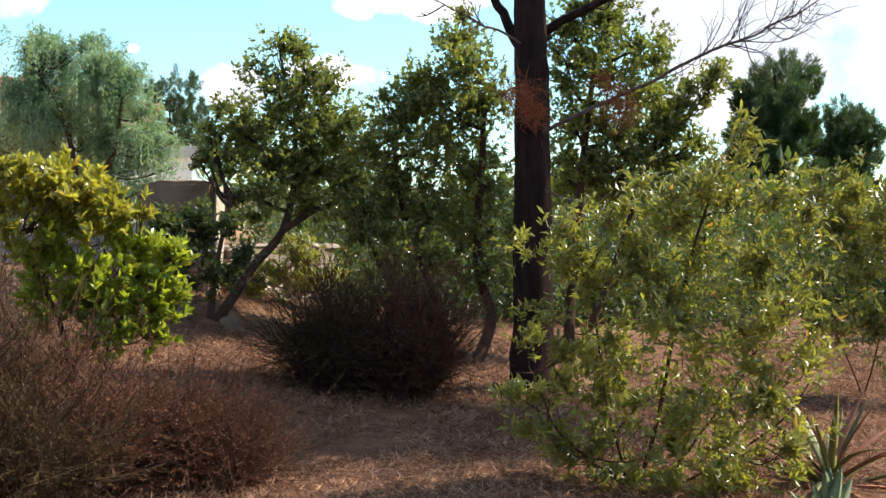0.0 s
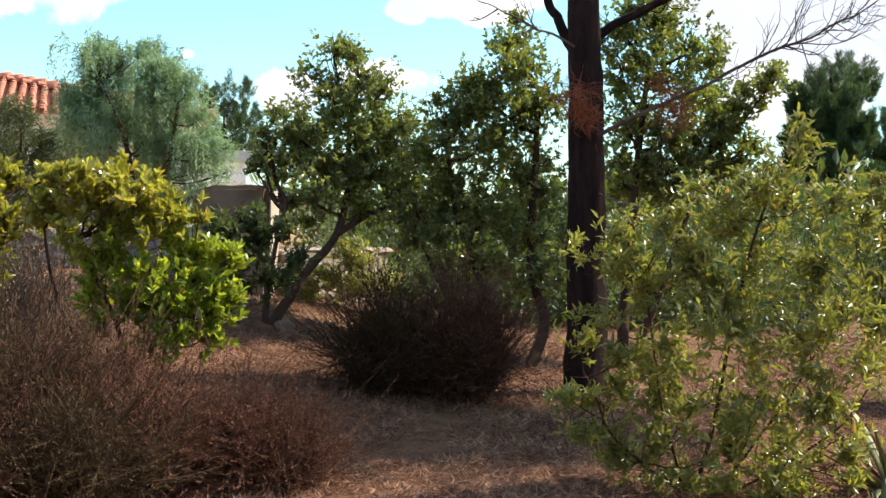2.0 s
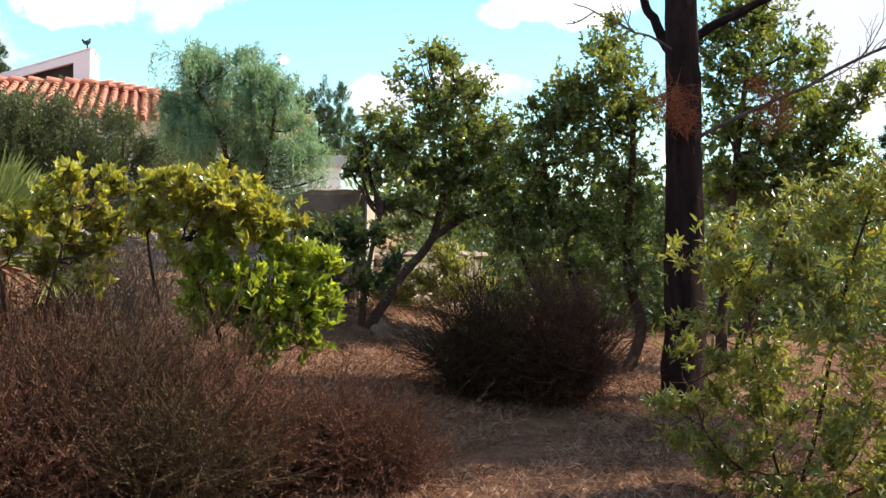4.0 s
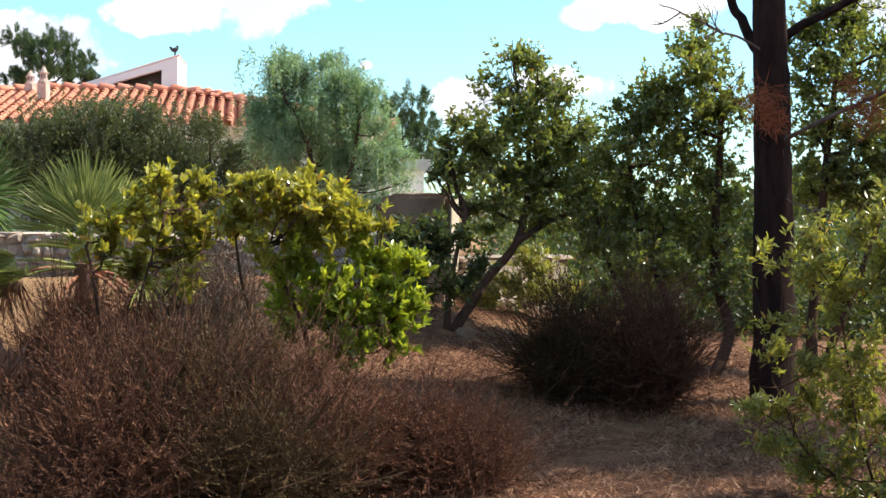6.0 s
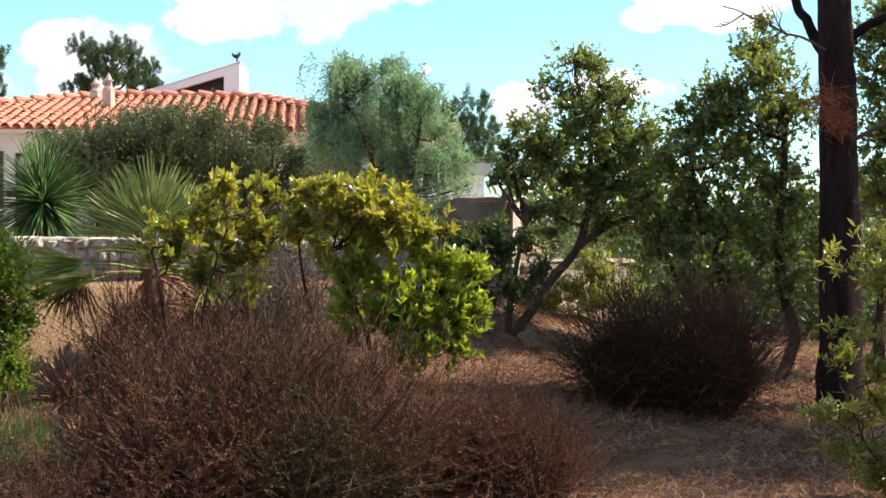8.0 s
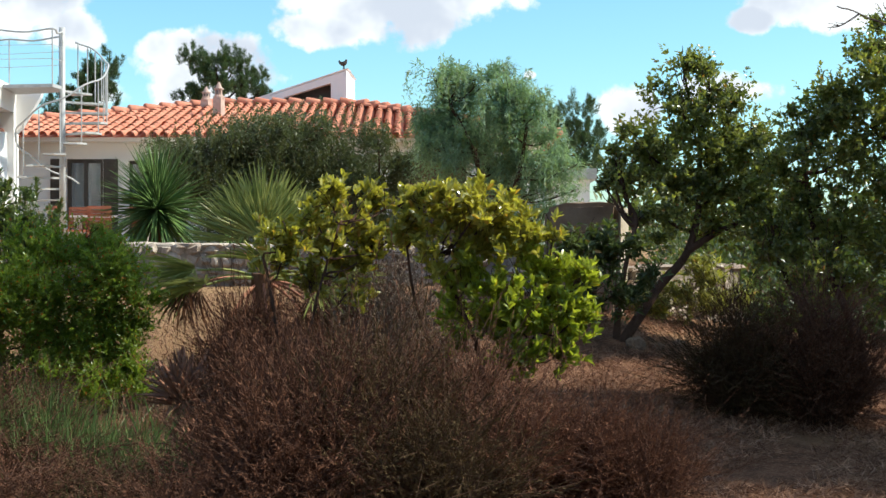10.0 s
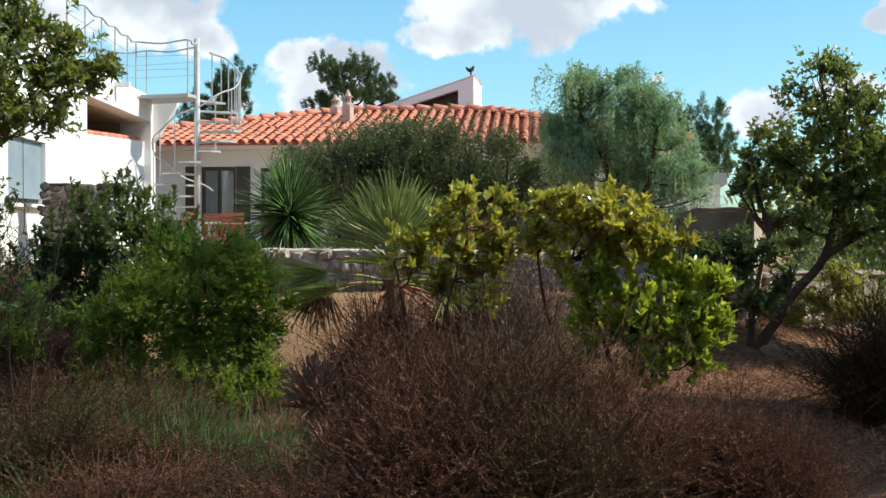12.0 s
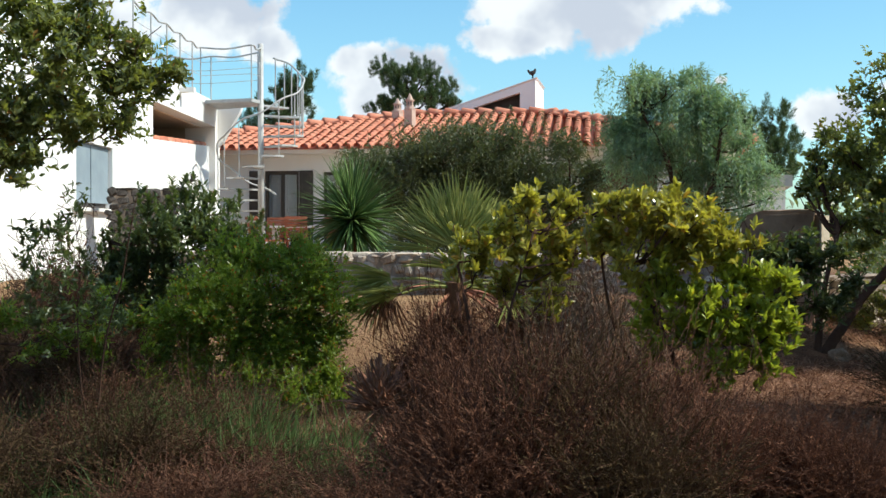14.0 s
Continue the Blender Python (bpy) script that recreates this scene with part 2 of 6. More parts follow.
def ground_material():
    m, n = material("needle_litter_ground")
    place = n.add("ShaderNodeTexCoord").outputs["Object"]
    big = n.add("ShaderNodeTexNoise", {"Vector": place, "Scale": 0.6, "Detail": 5.0, "Roughness": 0.6}).outputs[0]
    mid = n.add("ShaderNodeTexNoise", {"Vector": place, "Scale": 7.0, "Detail": 6.0, "Roughness": 0.7}).outputs[0]
    fine = n.add("ShaderNodeTexNoise", {"Vector": place, "Scale": 55.0, "Detail": 4.0, "Roughness": 0.7}).outputs[0]
    colour = n.mix(n.ramp(mid, 0.32, 0.7), (0.080, 0.034, 0.019, 1), (0.22, 0.106, 0.060, 1))
    colour = n.mix(n.math("MULTIPLY", n.ramp(fine, 0.45, 0.7), 0.6), colour, (0.38, 0.23, 0.14, 1))
    sand = n.math("MULTIPLY", n.ramp(big, 0.5, 0.72), 0.5)
    colour = n.mix(sand, colour, (0.36, 0.22, 0.12, 1))
    spot = n.add("ShaderNodeSeparateXYZ", {0: place})
    ragged = n.math("MULTIPLY", n.math("SUBTRACT", big, 0.5), 2.6)
    lawn = n.math("MULTIPLY", n.ramp(n.math("ADD", spot.outputs[1], ragged), 7.0, 7.9), n.ramp(n.math("ADD", spot.outputs[0], ragged), -3.0, -3.9))
    colour = n.mix(n.math("MULTIPLY", lawn, n.ramp(mid, 0.15, 0.45)), colour, n.mix(fine, (0.25, 0.145, 0.076, 1), (0.44, 0.285, 0.155, 1)))
    relief = n.add("ShaderNodeBump", {"Height": n.math("ADD", mid, n.math("MULTIPLY", fine, 0.6)), "Strength": 0.7, "Distance": 0.05})
    finish(n, n.add("ShaderNodeBsdfPrincipled", {"Base Color": colour, "Roughness": 0.95, "Specular IOR Level": 0.1, "Normal": relief.outputs[0]}).outputs[0])
    return m


LITTER_GROUND = ground_material()


# ---------------------------------------------------------------- mesh building
class Shape:
    """Gathers vertices and faces for one mesh."""

    def __init__(self):
        self.verts, self.faces, self.count = [], [], 0

    def put(self, verts, faces):
        verts = np.asarray(verts, dtype=np.float64).reshape(-1, 3)
        self.verts.append(verts)
        self.faces.append(np.asarray(faces, dtype=np.int64) + self.count)
        self.count += len(verts)

    def mesh(self, name, mat, smooth=False):
        me = bpy.data.meshes.new(name)
        if self.count:
            verts = np.concatenate(self.verts)
            me.vertices.add(len(verts))
            me.vertices.foreach_set("co", verts.ravel())
            sizes = np.concatenate([np.full(len(f), f.shape[1]) for f in self.faces])
            loops = np.concatenate([f.ravel() for f in self.faces])
            me.loops.add(len(loops))
            me.loops.foreach_set("vertex_index", loops)
            me.polygons.add(len(sizes))
            me.polygons.foreach_set("loop_start", np.concatenate([[0], np.cumsum(sizes)[:-1]]))
            me.polygons.foreach_set("use_smooth", np.full(len(sizes), smooth))
            me.update(calc_edges=True)
        me.materials.append(mat)
        return me

    def tube(self, points, radii, sides=6):
        pts = np.asarray(points, dtype=float)
        rad = np.broadcast_to(np.asarray(radii, dtype=float), (len(pts),))
        tang = np.gradient(pts, axis=0)
        tang /= np.linalg.norm(tang, axis=1)[:, None] + 1e-9
        ref = np.array([1.0, 0, 0]) if abs(tang[:, 0]).mean() < 0.7 else np.array([0, 1.0, 0])
        a = np.cross(tang, ref)
        a /= np.linalg.norm(a, axis=1)[:, None] + 1e-9
        b = np.cross(tang, a)
        ang = np.linspace(0, 2 * np.pi, sides, endpoint=False)
        ring = pts[:, None] + rad[:, None, None] * (np.cos(ang)[None, :, None] * a[:, None] + np.sin(ang)[None, :, None] * b[:, None])
        k, s = len(pts), sides
        i = np.arange(k - 1)[:, None] * s
        j = np.arange(s)[None]
        j2 = (j + 1) % s
        self.put(ring.reshape(-1, 3), np.stack([i + j, i + j2, i + s + j2, i + s + j], -1).reshape(-1, 4))
        for base, order in ((0, -1), (k - 1, 1)):
            self.faces.append((np.arange(s)[::order] + base * s)[None] + self.count - k * s)

    def tubes(self, lines, radii, sides=3):
        """Many thin stems at once: lines n x k x 3, radii k or n x k."""
        lines = np.asarray(lines, dtype=float)
        n, k, _ = lines.shape
        rad = np.broadcast_to(np.asarray(radii, dtype=float), (n, k))
        tang = unit(np.gradient(lines, axis=1))
        ref = np.where(np.abs(tang[:, :1, :1]) < 0.7, np.array([1.0, 0, 0]), np.array([0, 1.0, 0]))
        a = unit(np.cross(tang, np.broadcast_to(ref, tang.shape)))
        b = np.cross(tang, a)
        ang = np.linspace(0, 2 * np.pi, sides, endpoint=False)
        ring = lines[:, :, None] + rad[:, :, None, None] * (np.cos(ang)[:, None] * a[:, :, None] + np.sin(ang)[:, None] * b[:, :, None])
        i = (np.arange(n)[:, None, None] * k + np.arange(k - 1)[None, :, None]) * sides
        j = np.arange(sides)[None, None]
        j2 = (j + 1) % sides
        self.put(ring.reshape(-1, 3), np.stack([i + j, i + j2, i + sides + j2, i + sides + j], -1).reshape(-1, 4))

    def box(self, x0, y0, z0, x1, y1, z1, m=None):
        v = np.array([(x, y, z) for z in (z0, z1) for y in (y0, y1) for x in (x0, x1)], dtype=float)
        if m is not None:
            v = np.array([m @ Vector(p) for p in v])
        self.put(v, [(0, 2, 3, 1), (4, 5, 7, 6), (0, 1, 5, 4), (2, 6, 7, 3), (0, 4, 6, 2), (1, 3, 7, 5)])

    def leaves(self, base, way, side, length, width, fold=0.25, bend=0.15, fine=True):
        """Pointed blades: base points, directions, side vectors, sizes."""
        n = len(base)
        length = np.broadcast_to(length, (n,))[:, None]
        width = np.broadcast_to(width, (n,))[:, None]
        way = way / (np.linalg.norm(way, axis=1)[:, None] + 1e-9)
        side = side - way * (side * way).sum(1)[:, None]
        side /= np.linalg.norm(side, axis=1)[:, None] + 1e-9
        up = np.cross(side, way)
        idx = np.arange(n)[:, None]
        if fine:
            def at(f, s, h):
                return base + way * length * f + side * width * s + up * (width * h - length * bend * f * f)
            v = np.stack([at(0, 0, 0), at(0.35, -0.5, fold), at(0.35, 0, 0), at(0.35, 0.5, fold), at(0.72, -0.4, fold), at(0.72, 0, 0), at(0.72, 0.4, fold), at(1, 0, 0)], 1)
            i = idx * 8
            self.put(v.reshape(-1, 3), np.concatenate([i + np.array([f]) for f in ((1, 2, 5, 4), (2, 3, 6, 5))]))
            start = self.count - 8 * n
            self.faces.append(np.concatenate([i + np.array([f]) for f in ((0, 2, 1), (0, 3, 2), (4, 5, 7), (5, 6, 7))]) + start)
        else:
            v = np.stack([base, base + way * length * 0.45 - side * width * 0.5 + up * width * fold, base + way * length, base + way * length * 0.45 + side * width * 0.5 + up * width * fold], 1)
            i = idx * 4
            self.put(v.reshape(-1, 3), np.concatenate([i + np.array([(0, 2, 1)]), i + np.array([(0, 3, 2)])]))


def part(name, shape, mat, parent=None, label="", smooth=False):
    ob = new(name, shape.mesh(name, mat, smooth) if isinstance(shape, Shape) else shape)
    ob.parent = parent
    if label:
        ob["label"] = label
    return ob


def thing(name, place, label, category, group="", kind=""):
    ob = new(name)
    ob.location = place
    ob.empty_display_size = 0.1
    return tagged(ob, label, category, group, kind)


def local(points, origin):
    return [tuple(Vector(p) - Vector(origin)) for p in points]


def unit(v):
    return v / (np.linalg.norm(v, axis=-1, keepdims=True) + 1e-9)


def curve(points, steps=14):
    """A smooth line through the points."""
    p = np.asarray(points, dtype=float)
    p = np.vstack([2 * p[0] - p[1], p, 2 * p[-1] - p[-2]])
    out = []
    for i in range(1, len(p) - 2):
        for k in range(steps):
            t = k / steps
            a, b, c, d = p[i - 1], p[i], p[i + 1], p[i + 2]
            out.append(0.5 * (2 * b + (c - a) * t + (2 * a - 5 * b + 4 * c - d) * t * t + (3 * b - a - 3 * c + d) * t ** 3))
    out.append(p[-2])
    return np.array(out)


def crooked(rng, line, amount):
    line = np.array(line, dtype=float)
    wob = rng.normal(0, 1, line.shape)
    for _ in range(2):
        wob[1:-1] = (wob[:-2] + wob[1:-1] + wob[2:]) / 3
    wob[0] = wob[-1] = 0
    return line + wob * amount


def smooth_step(a, b, x):
    k = np.clip((x - a) / (b - a), 0, 1)
    return k * k * (3 - 2 * k)


def lie(x, y):
    """Height of the ground: it climbs gently away from the path and makes a bank towards the house."""
    x, y = np.asarray(x, dtype=float), np.asarray(y, dtype=float)
    return 0.04 * np.clip(y, -8, 12) + 0.65 * smooth_step(0.5, -3.5, x) * smooth_step(6.5, 10.5, y) + 0.012 * np.sin(x * 2.3 + 1) * np.cos(y * 1.9) - 0.15 * smooth_step(12, 18, y)


def on_ground(x, y, sink=0.0):
    return (x, y, float(lie(x, y)) - sink)


# ---------------------------------------------------------------- ground
def build_ground():
    ring = np.concatenate([np.linspace(0.0, 16, 81)[1:], np.geomspace(16.6, 3000, 46)])
    ang = np.linspace(0, 2 * np.pi, 240, endpoint=False)
    x = np.concatenate([[0], (ring[:, None] * np.sin(ang)).ravel()])
    y = np.concatenate([[4], (4 + ring[:, None] * np.cos(ang)).ravel()])
    z = lie(x, y)
    near = np.hypot(x, y) < 22
    z = z + np.array([noise.noise((a * 1.7, b * 1.7, 3.0)) * 0.03 + noise.noise((a * 6, b * 6, 1.0)) * 0.012 if k else 0.0 for a, b, k in zip(x, y, near)])
    s = Shape()
    n = len(ang)
    i = 1 + np.arange(len(ring) - 1)[:, None] * n
    j = np.arange(n)[None]
    j2 = (j + 1) % n
    s.put(np.stack([x, y, z], 1), np.stack([i + j2, i + j, i + n + j, i + n + j2], -1).reshape(-1, 4))
    s.faces.append(np.stack([np.zeros(n, int), 1 + (np.arange(n) + 1) % n, 1 + np.arange(n)], 1))
    tagged(part("ground", s, LITTER_GROUND, smooth=True), "reddish sandy ground strewn with dry pine needles", "ground", kind="structure")


build_ground()


# ---------------------------------------------------------------- house with the hipped roof
HOUSE = Matrix.Translation((-16.02, 23.02, 0)) @ Matrix.Rotation(radians(16.2), 4, "Z")  # x along the front, y into the house
FLOOR, EAVE, RIDGE = 1.0, 3.36, 4.46


def wall_piece(house, *size):
    s = Shape()
    s.box(*size)
    return part("wall", s, WHITEWASH, house)


def build_house():
    house = thing("house", (0, 0, 0), "white single-storey house with an orange tiled hip roof", "house")
    house.matrix_world = HOUSE
    x0, x1, y0, y1 = -3.0, 10.6, 0.55, 10.0
    t = 0.3
    door0, door1, top = 0.55, 1.32, 2.93
    win0, win1 = 1.85, 4.6
    wall_piece(house, x0 + 0.4, y0, 0.3, door0, y0 + t, 3.45)
    wall_piece(house, door0, y0, top, door1, y0 + t, 3.45)
    wall_piece(house, door0, y0, 0.3, door1, y0 + t, FLOOR)
    wall_piece(house, door1, y0, 0.3, win0, y0 + t, 3.45)
    wall_piece(house, win0, y0, 2.9, win1, y0 + t, 3.45)
    wall_piece(house, win0, y0, 0.3, win1, y0 + t, FLOOR)
    wall_piece(house, win1, y0, 0.3, 5.3, y0 + t, 3.45)
    # porch: the wall steps back behind a beam on posts
    wall_piece(house, 5.3, y0, 3.02, x1 - 0.4, y0 + t, 3.45)
    wall_piece(house, 5.0, y0 + t, 0.3, 5.3, y0 + 2.4, 3.45)
    # recessed wall takes a brown tone that stands for the porch shade
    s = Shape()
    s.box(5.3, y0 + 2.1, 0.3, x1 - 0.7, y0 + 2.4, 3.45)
    part("porch_wall", s, SHADED_RENDER, house, "plastered wall under the porch, browned to carry its shade")
    s = Shape()
    s.box(5.3, y0 - 0.06, 2.92, x1 - 0.4, y0 + t + 0.02, 3.016)
    part("porch_beam", s, DARK_FRAME, house, "dark timber porch beam")
    for px in (7.1, 8.9, x1 - 0.75):
        wall_piece(house, px, y0, 0.3, px + 0.3, y0 + t, 2.916)
    wall_piece(house, x0 + 0.4, y0 + t, 0.3, x0 + 0.7, y1 - 0.5, 3.45)
    wall_piece(house, x1 - 0.7, y0 + t, 0.3, x1 - 0.4, y1 - 0.5, 3.45)
    wall_piece(house, x0 + 0.4, y1 - 0.5, 0.3, x1 - 0.4, y1 - 0.2, 3.45)
    ceiling = Shape()
    ceiling.box(x0, 0.02, 3.27, x1, y1 + 0.2, 3.35)
    part("eave_board", ceiling, WHITEWASH, house, "white plastered eaves")
    room = Shape()
    room.box(x0 + 0.7, y0 + t, FLOOR - 0.05, x1 - 0.7, y1 - 0.5, FLOOR)
    part("floor", room, FLAT_ROOF, house)
    # french door: frame, two leaves, glass, curtains and the folded shutters
    door = thing("french_door", (0, 0, 0), "", "")
    door.parent = house
    door["label"] = "dark-framed glazed double door with pale curtains"
    for name, size in (("stile", (door0, FLOOR, door0 + 0.07, top)), ("stile", (0.90, FLOOR, 0.97, top)), ("stile", (door1 - 0.07, FLOOR, door1, top)),
                       ("rail", (door0 + 0.07, FLOOR, 0.90, FLOOR + 0.12)), ("rail", (0.97, FLOOR, door1 - 0.07, FLOOR + 0.12)),
                       ("rail", (door0 + 0.07, top - 0.08, 0.90, top)), ("rail", (0.97, top - 0.08, door1 - 0.07, top))):
        s = Shape()
        s.box(size[0], y0 + 0.08, size[1], size[2], y0 + 0.16, size[3])
        part(name, s, DARK_FRAME, door)
    for a, b in ((door0 + 0.07, 0.90), (0.97, door1 - 0.07)):
        pane = Shape()
        pane.box(a, y0 + 0.115, FLOOR + 0.12, b, y0 + 0.125, top - 0.08)
        part("pane", pane, GLASS, door).visible_shadow = False
        cloth = Shape()
        xs = np.linspace(a + 0.02, a + 0.5 * (b - a) + 0.12, 40)
        ys = y0 + 0.3 + 0.03 * np.sin(np.arange(40) * 1.3)
        v = np.concatenate([np.stack([xs, ys, np.full(40, FLOOR + 0.05)], 1), np.stack([xs, ys, np.full(40, top - 0.05)], 1)])
        i = np.arange(39)[:, None]
        cloth.put(v, np.concatenate([i, i + 1, i + 41, i + 40], 1))
        part("curtain", cloth, CURTAIN, door)
    for a in (door1 + 0.02, door0 - 0.32):
        leaf = Shape()
        leaf.box(a, y0 - 0.05, FLOOR + 0.02, a + 0.3, y0 - 0.004, top)
        shutter = part("shutter", leaf, DARK_FRAME, house, "dark brown louvred shutter folded open")
        for z in np.arange(FLOOR + 0.1, top - 0.1, 0.09):
            slat = Shape()
            slat.box(a + 0.04, y0 - 0.065, z, a + 0.26, y0 - 0.05, z + 0.05)
            part("slat", slat, DARK_FRAME, shutter)
    glazed = Shape()
    for a, b in ((win0, win0 + 0.06), (3.47, 3.53), (win1 - 0.06, win1)):
        glazed.box(a, y0 + 0.1, FLOOR, b, y0 + 0.16, 2.9)
    glazed.box(win0, y0 + 0.11, 2.83, win1, y0 + 0.155, 2.9)
    window = part("window", glazed, DARK_FRAME, house)
    for a, b in ((win0 + 0.06, 3.47), (3.53, win1 - 0.06)):
        pane = Shape()
        pane.box(a, y0 + 0.125, FLOOR, b, y0 + 0.132, 2.83)
        part("pane", pane, GLASS, window).visible_shadow = False
    leaf = Shape()
    leaf.box(6.6, y0 + 2.03, FLOOR, 7.3, y0 + 2.096, 2.95)
    part("door", leaf, WHITE_PAINT, house, "white painted side door")
    # roof: four slopes of half-round tiles laid in courses
    rx0, rx1, ry = 2.95, 6.25, 5.0
    z0, z1 = EAVE, RIDGE
    slopes = [
        ((x0 - 0.2, -0.1), (x1 + 0.2, -0.1), (rx1, ry), (rx0, ry)),
        ((x1 + 0.2, -0.1), (x1 + 0.2, y1 + 0.3), (rx1, ry), (rx1, ry)),
        ((x1 + 0.2, y1 + 0.3), (x0 - 0.2, y1 + 0.3), (rx0, ry), (rx1, ry)),
        ((x0 - 0.2, y1 + 0.3), (x0 - 0.2, -0.1), (rx0, ry), (rx0, ry)),
    ]
    deck = Shape()
    for a, b, c, d in slopes:
        v = [(*a, z0 - 0.02), (*b, z0 - 0.02), (*c, z1 - 0.05), (*d, z1 - 0.05)]
        deck.put(v, [(0, 1, 2, 3)])
    roof = part("roof", deck, TILE, house, "orange clay roof of half-round tiles")
    tiles, single = Shape(), []
    arc = np.linspace(-0.1, np.pi + 0.1, 7)
    for face, (a, b, c, d) in enumerate(slopes):
        a, b, c, d = (np.array(p) for p in (a, b, c, d))
        along = unit((b - a)[None])[0]
        inward = np.array([-along[1], along[0]])
        span = np.linalg.norm(b - a)
        run = (d - a) @ inward
        la, lb = (d - a) @ along, (c - a) @ along
        length, gap, rise = 0.36, 0.225, (z1 - z0) / run
        for row in range(int(run / length)):
            f0 = row * length
            lo, hi = la * f0 / run, span + (lb - span) * f0 / run
            for u in np.arange(lo + 0.1, hi - 0.05, gap):
                if face == 0 and row < 7 and 4.6 < u < 14.0:
                    single.append((a[0] + u, a[1] + f0, z0 + rise * f0, rise))
                    continue
                w0, w1 = f0 - 0.03, f0 + length
                ring = []
                for w, r, lift in ((w0, 0.088, 0.022), (w1, 0.074, 0.004)):
                    for q in arc:
                        p = a + along * (u + r * math.cos(q)) + inward * w
                        ring.append((p[0], p[1], z0 + rise * w + 1.0 * r * math.sin(q) + lift))
                tiles.put(ring, [(k, k + 1, k + 8, k + 7) for k in range(6)])
    tagged(part("tile", tiles, TILE, roof), kind="stuff")
    own = Shape()
    own.put([(r * math.cos(q), w, single[0][3] * w + r * math.sin(q) + lift) for w, r, lift in ((-0.03, 0.088, 0.022), (0.36, 0.074, 0.004)) for q in arc], [(k, k + 1, k + 8, k + 7) for k in range(6)])
    tile = own.mesh("tile", TILE)
    rng = np.random.default_rng(9)
    for x, y, z, _ in single:
        ob = part("tile", tile, None, roof)
        ob.location = (x + rng.normal(0, 0.006), y + rng.normal(0, 0.012), z + rng.uniform(0, 0.008))
        ob.rotation_euler = (0, rng.normal(0, 0.03), rng.normal(0, 0.025))
    # cover tiles over ridge and hips
    ends = [((x0 - 0.2, -0.1, z0), (rx0, ry, z1)), ((x1 + 0.2, -0.1, z0), (rx1, ry, z1)), ((rx0, ry, z1), (rx1, ry, z1))]
    for a, b in ends:
        a, b = np.array(a), np.array(b)
        n = int(np.linalg.norm(b - a) / 0.4)
        for k in range(n):
            cap = Shape()
            p, q = a + (b - a) * k / n, a + (b - a) * (k + 1.15) / n
            cap.tube([p + (0, 0, 0.085), p + (b - a) * 0.04 / n + (0, 0, 0.085), (p + q) / 2 + (0, 0, 0.06), q + (0, 0, 0.03)], (0.10, 0.115, 0.10, 0.08), 8)
            part("ridge_tile", cap, TILE, roof, smooth=True)
    return house


build_house()


# ---------------------------------------------------------------- plants: where their clumps of foliage are (x, y, z, radius)
ARB_LEAN = [
    (-0.83, 10.40, 1.66, 0.24), (-1.49, 10.41, 1.67, 0.19), (-1.33, 10.62, 2.89, 0.20), (-1.41, 10.54, 2.63, 0.22), (-1.07, 10.37, 2.64, 0.25),
    (-1.30, 10.48, 2.33, 0.36), (-0.95, 10.55, 2.32, 0.30), (-1.64, 10.30, 2.18, 0.29), (-1.81, 10.52, 2.01, 0.20), (-1.36, 10.28, 1.94, 0.36),
    (-1.03, 10.49, 1.89, 0.31), (-0.74, 10.58, 2.05, 0.27), (-1.09, 10.52, 1.61, 0.21), (-0.77, 10.60, 2.35, 0.20),
    (-1.85, 10.40, 2.21, 0.10), (-1.91, 10.44, 2.04, 0.10), (-1.76, 10.36, 1.87, 0.10), (-1.65, 10.35, 1.67, 0.09), (-1.94, 10.32, 1.93, 0.08), (-1.74, 10.50, 1.49, 0.08), (-1.54, 10.29, 2.01, 0.10),
]
ARB_MID = [
    (-0.42, 10.27, 1.14, 0.20), (-0.11, 10.38, 1.18, 0.24), (0.34, 10.11, 1.16, 0.23), (-0.22, 10.25, 2.56, 0.22), (-0.39, 10.27, 2.31, 0.25), (-0.04,
    10.10, 2.42, 0.30), (0.17, 9.98, 2.71, 0.27), (0.13, 10.35, 2.95, 0.19), (0.35, 10.09, 2.47, 0.30), (-0.12, 10.10, 2.09, 0.31), (0.20, 10.42,
    1.95, 0.35), (-0.29, 10.23, 1.78, 0.27), (-0.02, 10.19, 1.57, 0.30), (0.29, 10.33, 1.46, 0.31), (-0.53, 9.99, 2.03, 0.25), (-0.65, 10.28, 1.73,
    0.30), (-0.63, 10.12, 1.42, 0.27), (-0.32, 10.03, 1.34, 0.25),
]
ARB_RIGHT = [
    (1.00, 10.63, 3.07, 0.30), (1.34, 10.74, 3.18, 0.30), (1.56, 10.36, 2.91, 0.25), (0.96, 10.61, 2.70, 0.25), (1.31, 10.42, 2.71, 0.30), (1.65,
    10.57, 2.60, 0.25), (1.07, 10.66, 2.30, 0.30), (1.40, 10.36, 2.22, 0.30), (1.75, 10.61, 2.28, 0.27), (1.95, 10.48, 2.50, 0.23), (2.13, 10.44,
    2.64, 0.19), (1.04, 10.71, 1.88, 0.29), (1.38, 10.47, 1.84, 0.31), (1.80, 10.56, 1.96, 0.26), (2.02, 10.56, 2.15, 0.24),
]
